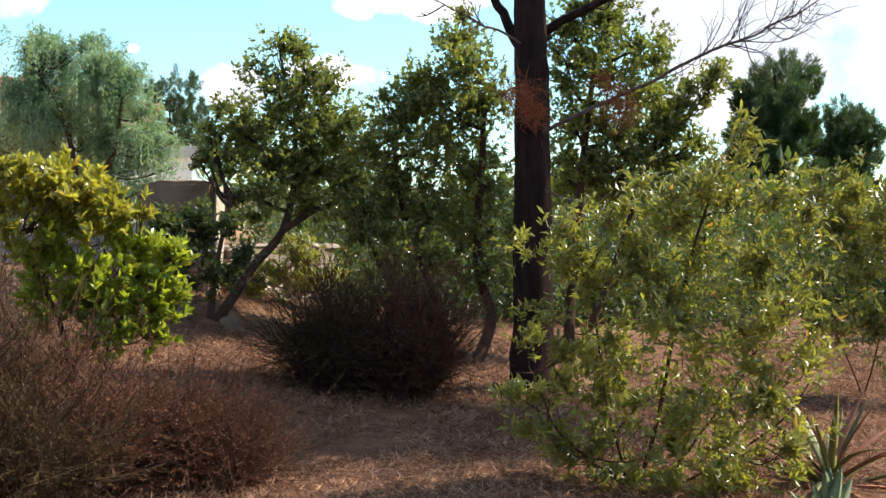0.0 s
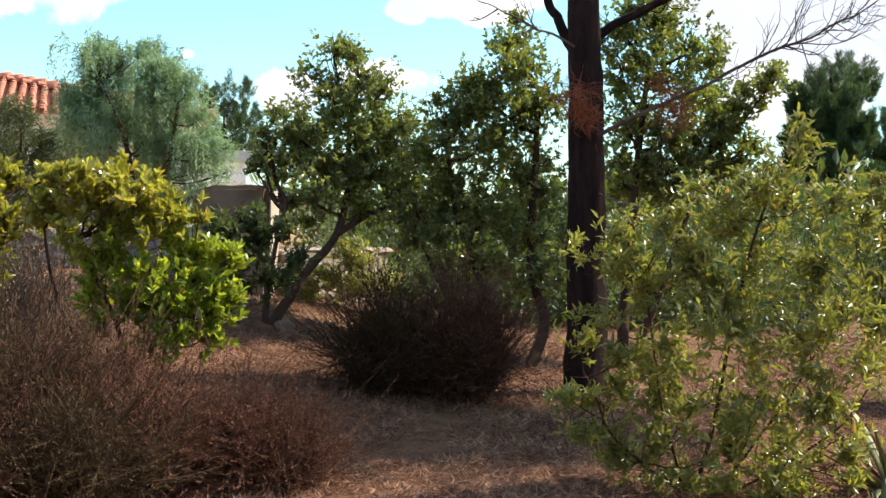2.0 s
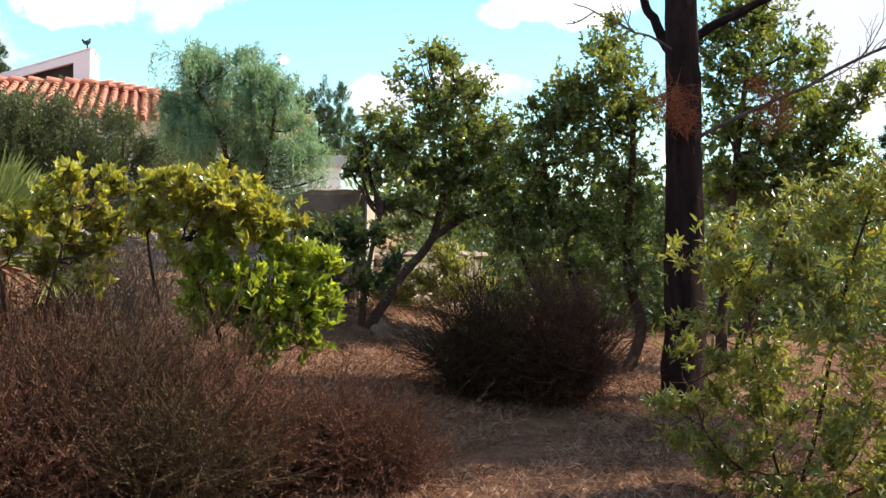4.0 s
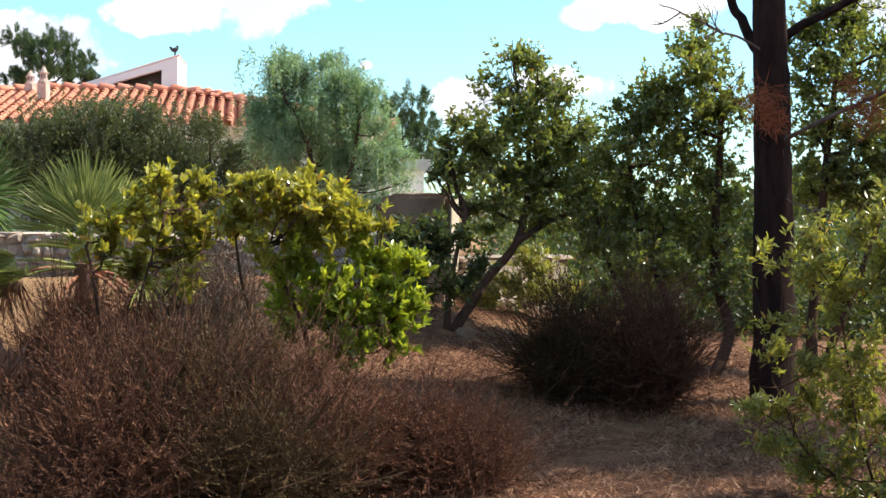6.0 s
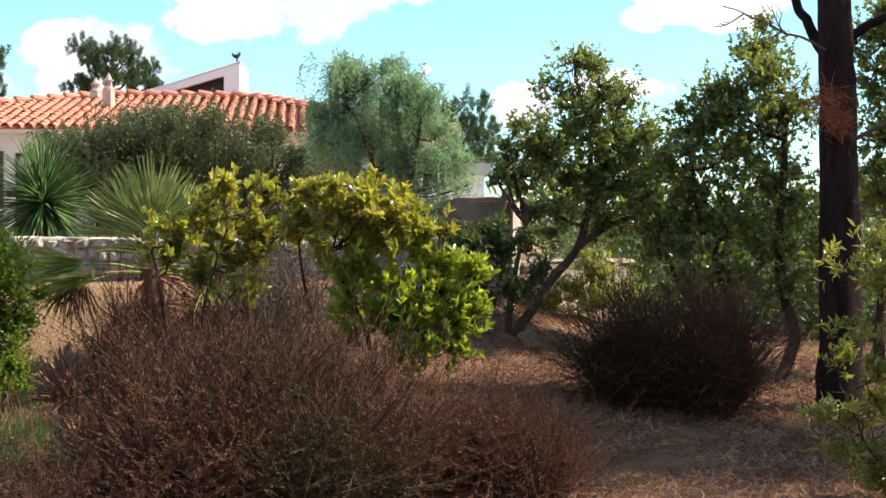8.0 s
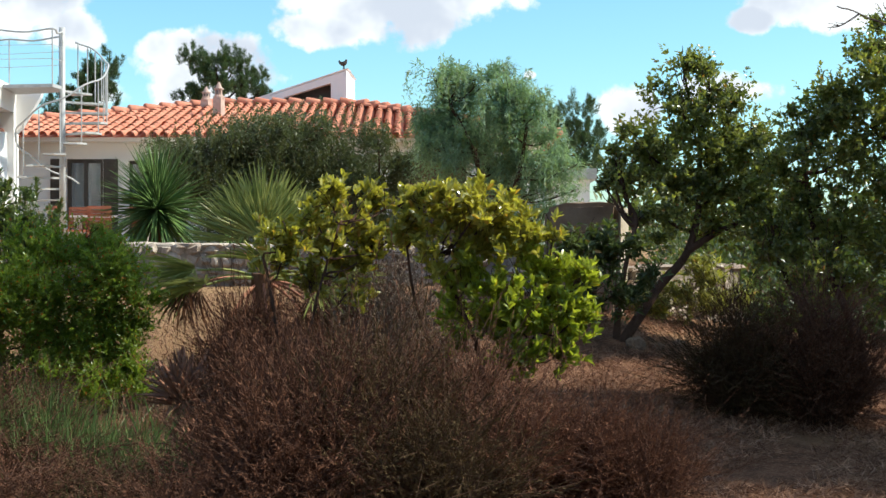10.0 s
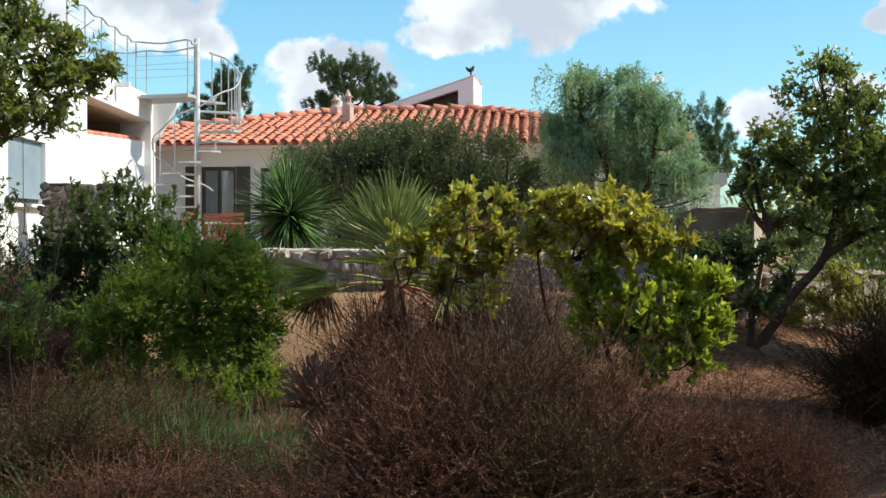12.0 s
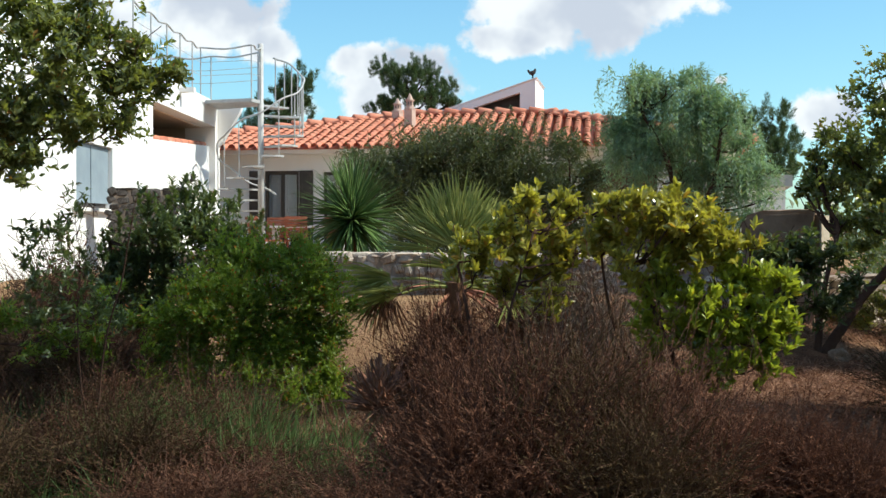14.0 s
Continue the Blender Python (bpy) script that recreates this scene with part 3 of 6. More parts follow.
SHRUB_NEAR = [
    (1.36, 6.04, 1.90, 0.14), (1.26, 6.28, 1.76, 0.16), (1.46, 6.10, 1.71, 0.16), (1.03, 6.21, 1.68, 0.16), (0.78, 6.14, 1.57, 0.16), (0.62, 6.32,
    1.52, 0.13), (1.66, 6.03, 1.54, 0.13), (1.27, 6.32, 1.48, 0.21), (0.92, 6.14, 1.37, 0.21), (1.48, 6.15, 1.41, 0.21), (1.62, 6.05, 1.23, 0.19),
    (0.73, 6.29, 1.28, 0.16), (1.10, 6.06, 1.11, 0.23), (1.40, 5.99, 1.07, 0.23), (1.73, 6.14, 0.96, 0.16), (0.82, 6.34, 0.97, 0.19), (1.27, 6.20,
    0.78, 0.23), (0.97, 6.40, 0.69, 0.21), (1.54, 5.99, 0.76, 0.21), (0.53, 6.37, 0.74, 0.13), (1.11, 6.06, 0.53, 0.21), (1.49, 6.32, 0.44, 0.21),
    (0.77, 6.29, 0.62, 0.16), (0.50, 6.31, 0.57, 0.13), (0.63, 6.38, 0.41, 0.13), (0.86, 6.33, 0.37, 0.15), (1.05, 6.30, 0.29, 0.15), (0.34, 6.21,
    0.73, 0.09), (1.29, 6.12, 0.34, 0.18), (0.59, 6.18, 0.93, 0.11), (1.62, 5.99, 0.53, 0.15), (0.41, 6.24, 1.41, 0.09), (0.42, 6.35, 0.97, 0.10),
    (0.49, 6.21, 1.13, 0.10), (0.58, 6.23, 1.36, 0.11),
]
SHRUB_FAR = [
    (2.60, 8.75, 0.90, 0.22), (2.95, 8.80, 0.85, 0.24), (3.25, 8.70, 0.95, 0.24), (3.30, 8.80, 1.25, 0.24), (2.53, 8.95, 1.73, 0.19), (2.85, 8.98, 1.77, 0.19), (2.74, 9.10, 1.50, 0.23), (3.00, 8.90, 1.53, 0.23), (2.55, 8.84, 1.21, 0.19), (2.89, 8.86,
    1.22, 0.19), (3.19, 8.84, 1.64, 0.24),
]
YEL_A = [
    (-2.50, 7.28, 1.80, 0.08), (-2.48, 7.32, 1.70, 0.09), (-2.13, 7.25, 1.68, 0.09), (-2.01, 7.32, 1.70, 0.07), (-2.24, 7.52, 1.53, 0.10), (-1.88, 7.49, 1.43, 0.07),
    (-2.34, 7.24, 1.79, 0.12), (-2.17, 7.45, 1.72, 0.13), (-2.46, 7.28, 1.72, 0.10), (-2.29, 7.39, 1.64, 0.17), (-2.04, 7.49, 1.63, 0.16), (-2.13,
    7.46, 1.48, 0.16), (-1.90, 7.48, 1.47, 0.15), (-2.22, 7.40, 1.31, 0.13), (-1.97, 7.36, 1.25, 0.16), (-1.73, 7.51, 1.31, 0.16), (-1.57, 7.47, 1.30,
    0.11), (-1.79, 7.49, 1.08, 0.20), (-1.57, 7.55, 1.06, 0.13), (-1.94, 7.54, 1.01, 0.16), (-1.66, 7.50, 0.88, 0.15), (-1.80, 7.39, 0.84, 0.11),
    (-2.53, 7.29, 1.57, 0.12), (-2.35, 7.27, 1.44, 0.13), (-2.26, 7.43, 1.14, 0.13), (-2.08, 7.40, 1.01, 0.13), (-1.98, 7.42, 0.81, 0.11), (-2.27,
    7.45, 0.90, 0.10), (-1.73, 7.49, 1.56, 0.10),
]
YEL_B = [
    (-3.02, 7.28, 1.75, 0.13), (-3.14, 7.23, 1.63, 0.13), (-2.90, 7.36, 1.63, 0.13), (-3.23, 7.12, 1.53, 0.13), (-3.07, 7.31, 1.47, 0.15), (-2.84,
    7.46, 1.77, 0.09), (-3.33, 7.20, 1.39, 0.13), (-3.17, 7.31, 1.27, 0.13), (-2.73, 7.48, 1.72, 0.06), (-2.97, 7.42, 1.38, 0.12), (-2.83, 7.44, 1.47,
    0.11), (-2.69, 7.50, 1.54, 0.09), (-2.93, 7.42, 1.20, 0.10),
]
DARK_PIL = [
    (-1.99, 9.41, 1.43, 0.18), (-1.76, 9.54, 1.37, 0.18), (-1.91, 9.46, 1.16, 0.18), (-1.66, 9.49, 1.10, 0.16), (-1.85, 9.55, 1.53, 0.15), (-1.54,
    9.54, 1.45, 0.10), (-1.43, 9.63, 1.24, 0.13),
]
PEPPER = [
    (-4.56, 14.12, 3.24, 0.21), (-4.35, 14.33, 3.31, 0.21), (-4.08, 14.21, 3.17, 0.17), (-4.51, 14.37, 2.99, 0.25), (-3.88, 14.39, 3.33, 0.17), (-3.63, 14.00, 3.16, 0.18),
    (-3.78, 13.96, 2.96, 0.22), (-4.25, 14.54, 2.89, 0.25), (-3.54, 14.13, 2.94, 0.17), (-3.32, 14.11, 2.99, 0.11), (-3.51, 14.65, 2.80, 0.18), (-3.68, 14.28, 2.64, 0.22),
    (-4.06, 14.54, 2.61, 0.21), (-3.24, 14.28, 2.58, 0.15), (-3.12, 14.40, 2.31, 0.14), (-3.25, 14.06, 2.29, 0.19), (-3.58, 14.39, 2.27, 0.20), (-3.19, 14.56, 2.02, 0.13),
    (-3.37, 14.32, 1.97, 0.17), (-3.66, 14.47, 1.96, 0.15), (-4.71, 14.42, 2.84, 0.21), (-3.16, 13.99, 1.77, 0.11), (-3.50, 14.48, 1.71, 0.14), (-3.82, 14.36, 2.26, 0.16),
    (-2.91, 14.16, 2.27, 0.09), (-2.93, 13.97, 1.96, 0.08), (-4.57, 14.28, 2.73, 0.17), (-4.32, 14.22, 2.59, 0.18), (-4.58, 14.08, 2.49, 0.15), (-4.21, 14.52, 2.68, 0.17), (-4.32, 14.00, 2.35, 0.17), (-4.11, 14.30, 2.41, 0.15), (-3.98, 14.54, 2.32, 0.14),
]
ACACIA = [
    (-6.10, 16.50, 2.74, 0.23), (-5.94, 16.59, 2.52, 0.21), (-5.75, 16.64, 2.25, 0.20), (-6.11, 16.75, 2.18, 0.22), (-5.62, 16.59, 2.52, 0.14), (-8.09, 16.74, 3.00, 0.21),
    (-7.18, 16.02, 2.96, 0.20), (-6.77, 16.37, 2.95, 0.17), (-8.95, 16.75, 2.66, 0.21), (-8.32, 16.52, 2.72, 0.22), (-5.86, 16.72, 1.99, 0.17),
    (-7.90, 16.00, 2.73, 0.44), (-8.34, 15.83, 2.57, 0.44), (-7.33, 16.21, 2.80, 0.44), (-6.93, 16.67, 2.74, 0.51), (-6.69, 17.12, 2.46, 0.44),
    (-8.55, 15.58, 2.43, 0.36), (-7.81, 16.15, 2.21, 0.53), (-7.20, 16.71, 2.22, 0.53), (-7.62, 16.50, 3.06, 0.20), (-8.28, 16.41, 1.83, 0.37),
    (-6.25, 16.63, 2.05, 0.36), (-6.86, 16.69, 1.74, 0.36), (-8.99, 15.77, 2.63, 0.17), (-7.85, 15.89, 1.66, 0.36), (-7.45, 16.49, 1.67, 0.44),
    (-8.31, 15.78, 2.05, 0.31), (-6.17, 17.09, 1.67, 0.31),
]
MASTIC = [
    (-4.94, 7.43, 1.38, 0.24), (-5.09, 7.13, 1.31, 0.24), (-4.52, 7.26, 1.31, 0.22), (-5.12, 6.91, 1.14, 0.20), (-4.91, 7.18, 1.09, 0.28), (-4.72,
    7.52, 1.04, 0.24), (-4.45, 7.43, 1.12, 0.16), (-4.87, 7.33, 0.89, 0.20), (-5.01, 7.13, 0.89, 0.19), (-5.14, 6.99, 0.95, 0.17), (-4.67, 7.46, 0.85,
    0.19), (-4.45, 7.47, 0.95, 0.13), (-5.30, 6.91, 1.06, 0.17), (-5.04, 7.24, 1.46, 0.17), (-4.71, 7.36, 1.46, 0.17), (-4.56, 7.54, 1.27, 0.17),
    (-4.78, 7.32, 0.75, 0.19), (-4.51, 7.38, 0.75, 0.15), (-5.25, 6.97, 0.83, 0.17), (-5.47, 6.95, 0.90, 0.15), (-4.60, 7.20, 0.62, 0.17), (-4.90, 7.05, 0.62, 0.18), (-5.15, 6.90, 0.62, 0.17), (-4.42, 7.35, 0.62, 0.14), (-5.40, 6.80, 0.66, 0.16),
]
MYRTLE = [
    (-6.60, 8.01, 1.03, 0.22), (-6.78, 8.03, 1.25, 0.20), (-6.26, 7.99, 1.64, 0.23), (-6.14, 8.25, 1.68, 0.23), (-6.02, 8.54, 1.62, 0.23), (-6.56, 8.10, 1.42, 0.21), (-6.30, 8.25, 1.38, 0.28), (-6.04, 8.48, 1.38, 0.24), (-6.54, 8.21, 1.14, 0.23),
]
ARB_NEAR = [
    (-4.93, 5.14, 2.63, 0.25), (-4.69, 5.29, 2.63, 0.25), (-4.49, 5.46, 2.57, 0.20), (-4.43, 5.53, 2.44, 0.15), (-4.75, 5.13, 2.38, 0.25), (-4.62,
    5.40, 2.38, 0.21), (-4.94, 5.09, 2.22, 0.21), (-4.76, 5.31, 2.20, 0.17), (-4.53, 5.40, 2.18, 0.12), (-4.79, 5.01, 2.02, 0.17), (-5.15, 4.86, 2.43,
    0.34), (-5.26, 4.93, 2.10, 0.27),
]
TWIGGY = [
    (-5.08, 5.51, 1.21, 0.15), (-4.90, 5.67, 1.19, 0.14), (-5.12, 5.38, 1.12, 0.13), (-5.12, 5.38, 1.58, 0.13), (-5.02, 5.58, 1.73, 0.12), (-4.95,
    5.42, 1.52, 0.15), (-5.21, 5.48, 1.33, 0.15), (-5.00, 5.65, 1.39, 0.12),
]
TANGLE = [
    (-5.73, 6.66, 1.21, 0.15), (-5.69, 6.39, 1.08, 0.15), (-5.45, 6.59, 1.07, 0.13), (-5.96, 6.43, 0.96, 0.15), (-5.97, 6.24, 0.87, 0.13), (-5.42,
    6.66, 0.89, 0.13), (-5.65, 6.51, 0.86, 0.15), (-6.11, 6.20, 1.08, 0.15),
]
LOWGREEN = [
    (-1.16, 11.01, 1.14, 0.19), (-0.93, 11.16, 1.04, 0.15), (-1.61, 11.14, 0.83, 0.19), (-1.46, 11.16, 0.71, 0.14), (-1.26, 10.99, 1.23, 0.15),
    (-1.09, 11.25, 0.93, 0.16), (-1.36, 11.10, 0.99, 0.16), (-1.69, 11.05, 1.03, 0.15),
]


def clump_points(rng, clumps, per_metre, shell=0.12, flat=0.9, most=1.75):
    """Points in the clumps, more of them towards the outside; and the outward directions."""
    pts, out, which = [], [], []
    heaps = []
    for k, (x, y, z, r) in enumerate(clumps):
        heaps.append((k, x, y, z, r * 1.0))
        for _ in range(3):
            d = unit(rng.normal(0, 1, 3)) * r * rng.uniform(0.6, 1.0)
            heaps.append((k, x + d[0], y + d[1], z + d[2], r * rng.uniform(0.35, 0.7)))
    for k, x, y, z, r in heaps:
        n = max(4, int(per_metre * 0.62 * r * r))
        d = unit(rng.normal(0, 1, (n, 3)))
        rad = r * np.clip(shell + np.abs(rng.normal(0, 0.72, n)), 0, most)
        pts.append(np.array([x, y, z]) + d * rad[:, None] * np.array([1, 1, flat]))
        out.append(d)
        which.append(np.full(n, k))
    return np.concatenate(pts), np.concatenate(out), np.concatenate(which)


def gaps(pts, size, share):
    """A mask that opens irregular holes in a crown."""
    v = np.array([noise.noise(tuple(p / size)) for p in pts])
    return v > np.quantile(v, share)


def rosettes(shape, rng, pts, out, blades, length, width, lift=0.5, spread=0.9, bend=0.2, fine=True, run=2.0):
    """A whorl of leaves at every point, opening outwards and up."""
    n = len(pts)
    axis = unit(out + np.array([0, 0, lift]) + rng.normal(0, 0.35, (n, 3)))
    axis = np.repeat(axis, blades, 0)
    base = np.repeat(pts, blades, 0) - axis * rng.uniform(0, length * run, (n * blades, 1))
    way = unit(axis + unit(np.cross(axis, rng.normal(0, 1, axis.shape))) * spread * rng.uniform(0.6, 1.4, (n * blades, 1)))
    size = length * rng.uniform(0.65, 1.2, n * blades)
    shape.leaves(base, way, np.cross(way, axis) + rng.normal(0, 0.25, way.shape), size, width * size / length, 0.22, bend, fine)


def limbs(tree, mat, rng, start, clumps, radius, twigs=6, sides=5, sag=0.12):
    """A limb from the stem's points to every clump, with the twigs within it."""
    start = np.asarray(start, dtype=float)
    for x, y, z, r in clumps:
        shape = Shape()
        c = np.array([x, y, z])
        score = np.linalg.norm(start - c, axis=1) + np.maximum(start[:, 2] - c[2] + 0.1, 0) * 3
        k = int(np.argmin(score))
        a = start[k]
        mid = (a + c) / 2 + np.array([0, 0, -sag * np.linalg.norm(c - a)])
        line = crooked(rng, curve([a, mid, c], 5), 0.02)
        shape.tube(line, np.linspace(radius, radius * 0.35, len(line)), sides)
        for _ in range(twigs):
            d = unit(rng.normal(0, 1, 3) + np.array([0, 0, 0.4]))
            s = line[int(rng.integers(len(line) // 2, len(line)))]
            e = c + d * r * rng.uniform(0.7, 1.05)
            tw = crooked(rng, curve([s, (s + e) / 2 + rng.normal(0, 0.04, 3), e], 3), 0.01)
            shape.tube(tw, np.linspace(radius * 0.3, 0.0025, len(tw)), 3)
        part("limb", shape, mat, tree)


def broadleaf(name, label, category, stems, clumps, mat, seed, dens=260, blades=6, length=0.048, width=0.027, stem_mat=None, radius=0.05, taper=0.4, holes=0.3,
              lift=0.5, spread=0.9, fine=True, twigs=6, group="", extra=None, shoots=0, run=2.0, bend=0.2, hole=0.2, most=1.75):
    """A tree or shrub: crooked stems, limbs, twigs and whorls of leaves."""
    rng = np.random.default_rng(seed)
    base = np.array(stems[0][0], dtype=float)
    tree = thing(name, base, label, category, group)
    wood = Shape()
    nodes = []
    for k, stem in enumerate(stems):
        line = crooked(rng, curve(np.array(stem) - base, 6), 0.012)
        wood.tube(line, np.linspace(radius, radius * taper, len(line)) * (1.0 if k == 0 else 0.7), 8)
        nodes.extend(line[len(line) // 3:])
    own = [(x - base[0], y - base[1], z - base[2], r) for x, y, z, r in clumps]
    part("trunk", wood, stem_mat or BARK, tree, smooth=True)
    limbs(tree, stem_mat or BARK, rng, nodes, own, radius * 0.4, twigs)
    pts, out, which = clump_points(rng, own, dens, most=most)
    keep = gaps(pts + base, hole, holes)
    crown = Shape()
    if extra:
        other, share = extra
        low = np.array([own[k][2] for k in which]) < np.quantile([c[2] for c in own], share)
        rosettes(crown, rng, pts[keep & ~low], out[keep & ~low], blades, length, width, lift, spread, bend, fine, run)
        second = Shape()
        rosettes(second, rng, pts[keep & low], out[keep & low], blades, length, width, lift, spread, bend, fine, run)
        part("lower_crown", second, other, tree)
    else:
        rosettes(crown, rng, pts[keep], out[keep], blades, length, width, lift, spread, bend, fine, run)
    part("crown", crown, mat, tree)
    for _ in range(shoots):
        x, y, z, r = own[int(rng.integers(0, len(own)))]
        foot = np.array([x + rng.uniform(-r, r), y + rng.uniform(-r, r), z + r * 0.5])
        tip = foot + np.array([rng.normal(0, 0.04), rng.normal(0, 0.04), rng.uniform(0.06, 0.26)])
        shoot = Shape()
        line = curve([foot, (foot + tip) / 2 + rng.normal(0, 0.015, 3), tip], 9)
        shoot.tube(line, np.linspace(0.005, 0.002, len(line)), 4)
        spots = np.repeat(line[3:], 3, 0)
        around = unit(rng.normal(0, 1, spots.shape) * np.array([1, 1, 0.2]))
        shoot.leaves(spots, unit(around + np.array([0, 0, 0.9])), np.cross(around, np.array([0, 0, 1.0])), length * rng.uniform(0.7, 1.2, len(spots)), width, 0.2, 0.1)
        part("shoot", shoot, mat, tree)
    return tree


broadleaf("strawberry_tree", "leaning strawberry tree with glossy dark green leaves", "tree",
          [[(-1.72, 9.65, 0.62), (-1.5, 10.0, 1.04), (-1.27, 10.3, 1.39), (-1.2, 10.43, 1.75), (-1.2, 10.53, 2.34)], [(-1.74, 9.7, 0.62), (-1.72, 9.9, 1.1), (-1.65, 10.2, 1.6)],
           [(-1.27, 10.3, 1.39), (-1.05, 10.5, 1.55), (-0.8, 10.6, 1.66)]],
          ARB_LEAN, ARBUTUS, 11, holes=0.42, dens=7400, most=1.3, length=0.040, width=0.021, radius=0.046, hole=0.13)
broadleaf("strawberry_tree", "many-stemmed strawberry tree with dense sunlit leaves", "tree",
          [[(0.25, 9.85, 0.36), (0.39, 10.09, 0.76), (0.27, 10.2, 1.2), (0.29, 10.2, 1.9), (0.32, 10.19, 2.56)], [(0.1, 10.0, 0.36), (-0.05, 10.1, 0.9), (-0.3, 10.2, 1.5), (-0.4, 10.2, 2.1)],
           [(0.05, 9.95, 0.36), (-0.35, 10.1, 0.9), (-0.6, 10.3, 1.4)]],
          ARB_MID, ARBUTUS, 12, holes=0.42, dens=7400, most=1.3, length=0.040, width=0.021, radius=0.05, hole=0.13)
broadleaf("strawberry_tree", "tall strawberry tree standing behind the pine trunk", "tree",
          [[(1.0, 10.4, 0.38), (1.05, 10.5, 1.0), (1.1, 10.5, 1.8), (1.2, 10.6, 2.8)], [(1.1, 10.5, 0.38), (1.4, 10.5, 1.2), (1.7, 10.6, 2.1)]],
          ARB_RIGHT, ARBUTUS, 13, holes=0.42, dens=7400, most=1.3, length=0.040, width=0.021, radius=0.05, hole=0.13)
broadleaf("strawberry_tree", "strawberry tree reaching over with dark glossy leaves", "tree",
          [[(-5.9, 5.2, 0.2), (-5.75, 5.2, 1.0), (-5.5, 5.25, 1.9), (-5.1, 5.3, 2.5)], [(-5.55, 5.25, 1.75), (-5.0, 5.3, 2.1), (-4.6, 5.5, 2.35)]],
          ARB_NEAR, ARBUTUS, 14, dens=7600, most=1.35, radius=0.018, holes=0.40, hole=0.13, length=0.046, width=0.02)
broadleaf("narrow_leaved_shrub", "tall loose shrub with narrow sunlit olive-green leaves", "shrub",
          [[(1.0, 6.4, 0.2), (1.1, 6.35, 0.8), (1.2, 6.3, 1.4), (1.35, 6.25, 1.9)], [(0.95, 6.4, 0.2), (0.8, 6.3, 0.7), (0.7, 6.3, 1.3)], [(1.05, 6.4, 0.2), (1.4, 6.3, 0.7), (1.7, 6.2, 1.3)],
           [(1.0, 6.35, 0.2), (0.6, 6.3, 0.5), (0.45, 6.3, 0.8)], [(1.1, 6.45, 0.2), (1.6, 6.4, 0.5), (1.8, 6.3, 0.8)]],
          SHRUB_NEAR, WILLOWY, 15, dens=4300, blades=7, length=0.052, width=0.0145, radius=0.012, holes=0.48, hole=0.12, lift=0.6, spread=0.95)
broadleaf("narrow_leaved_shrub", "spreading narrow-leaved shrub beside the sandy clearing", "shrub",
          [[(2.9, 8.9, 0.33), (3.0, 8.8, 0.9), (3.1, 8.8, 1.5)], [(2.9, 8.9, 0.33), (2.6, 8.8, 1.0), (2.5, 8.8, 1.6)]],
          SHRUB_FAR, WILLOWY, 16, dens=3600, blades=7, length=0.055, width=0.015, radius=0.007, holes=0.2)
broadleaf("golden_shrub", "rounded shrub with golden-yellow upper leaves and lime lower leaves", "shrub",
          [[(-2.1, 7.6, 0.42), (-2.2, 7.5, 0.9), (-2.4, 7.4, 1.4)], [(-2.0, 7.6, 0.42), (-1.9, 7.5, 0.8), (-1.75, 7.5, 1.1)], [(-2.15, 7.6, 0.42), (-2.5, 7.4, 1.0), (-2.6, 7.3, 1.7)]],
          YEL_A, GOLDEN, 17, dens=4700, blades=7, length=0.062, width=0.028, radius=0.022, holes=0.34, lift=1.1, spread=0.8, hole=0.12, most=1.45, extra=(LIME, 0.5), run=0.8, bend=0.05)
broadleaf("golden_shrub", "smaller golden-leaved shrub growing beside the fan palm", "shrub",
          [[(-3.3, 7.1, 0.45), (-3.3, 7.1, 0.9), (-3.4, 7.1, 1.4)], [(-3.3, 7.1, 0.45), (-3.1, 7.1, 1.0), (-2.95, 7.2, 1.6)]],
          YEL_B, GOLDEN, 18, dens=4700, blades=7, length=0.062, width=0.028, radius=0.02, holes=0.34, lift=1.1, spread=0.8, hole=0.12, most=1.45, run=0.8, bend=0.05)
broadleaf("dark_shrub", "shrub against the stone pillar, leaves coloured dark for shade", "shrub",
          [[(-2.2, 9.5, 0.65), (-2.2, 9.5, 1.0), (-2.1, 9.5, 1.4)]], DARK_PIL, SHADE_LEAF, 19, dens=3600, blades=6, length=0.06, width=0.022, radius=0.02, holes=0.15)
broadleaf("low_shrub", "low light-green shrub growing at the garden wall", "shrub",
          [[(-1.2, 11.8, 0.8), (-1.2, 11.8, 1.0), (-1.2, 11.9, 1.1)]], LOWGREEN, WILLOWY, 20, dens=3000, blades=6, length=0.06, width=0.018, radius=0.02, holes=0.15)
broadleaf("low_shrub", "low tangled green shrub among the scrub", "shrub",
          [[(-6.3, 6.2, 0.3), (-6.3, 6.2, 0.6), (-6.2, 6.2, 0.9)]], TANGLE, MASTIC_LEAF, 24, dens=4000, blades=6, length=0.05, width=0.014, radius=0.015, holes=0.35)
broadleaf("mastic_bush", "dense rounded mastic bush with small bright green leaves", "shrub",
          [[(-5.3, 7.6, 0.5), (-5.3, 7.5, 0.8), (-5.2, 7.5, 1.1)]], MASTIC, MASTIC_LEAF, 21, dens=17000, blades=6, length=0.027, width=0.012, radius=0.02, holes=0.04, most=1.25, fine=False)
broadleaf("myrtle_shrub", "dark upright shrub with leafy shoots", "shrub",
          [[(-6.8, 8.1, 0.75), (-6.8, 8.1, 1.2), (-6.8, 8.0, 1.6)]], MYRTLE, MYRTLE_LEAF, 22, dens=3800, blades=7, length=0.055, width=0.02, radius=0.03, holes=0.10, lift=1.6, spread=0.8, shoots=60)
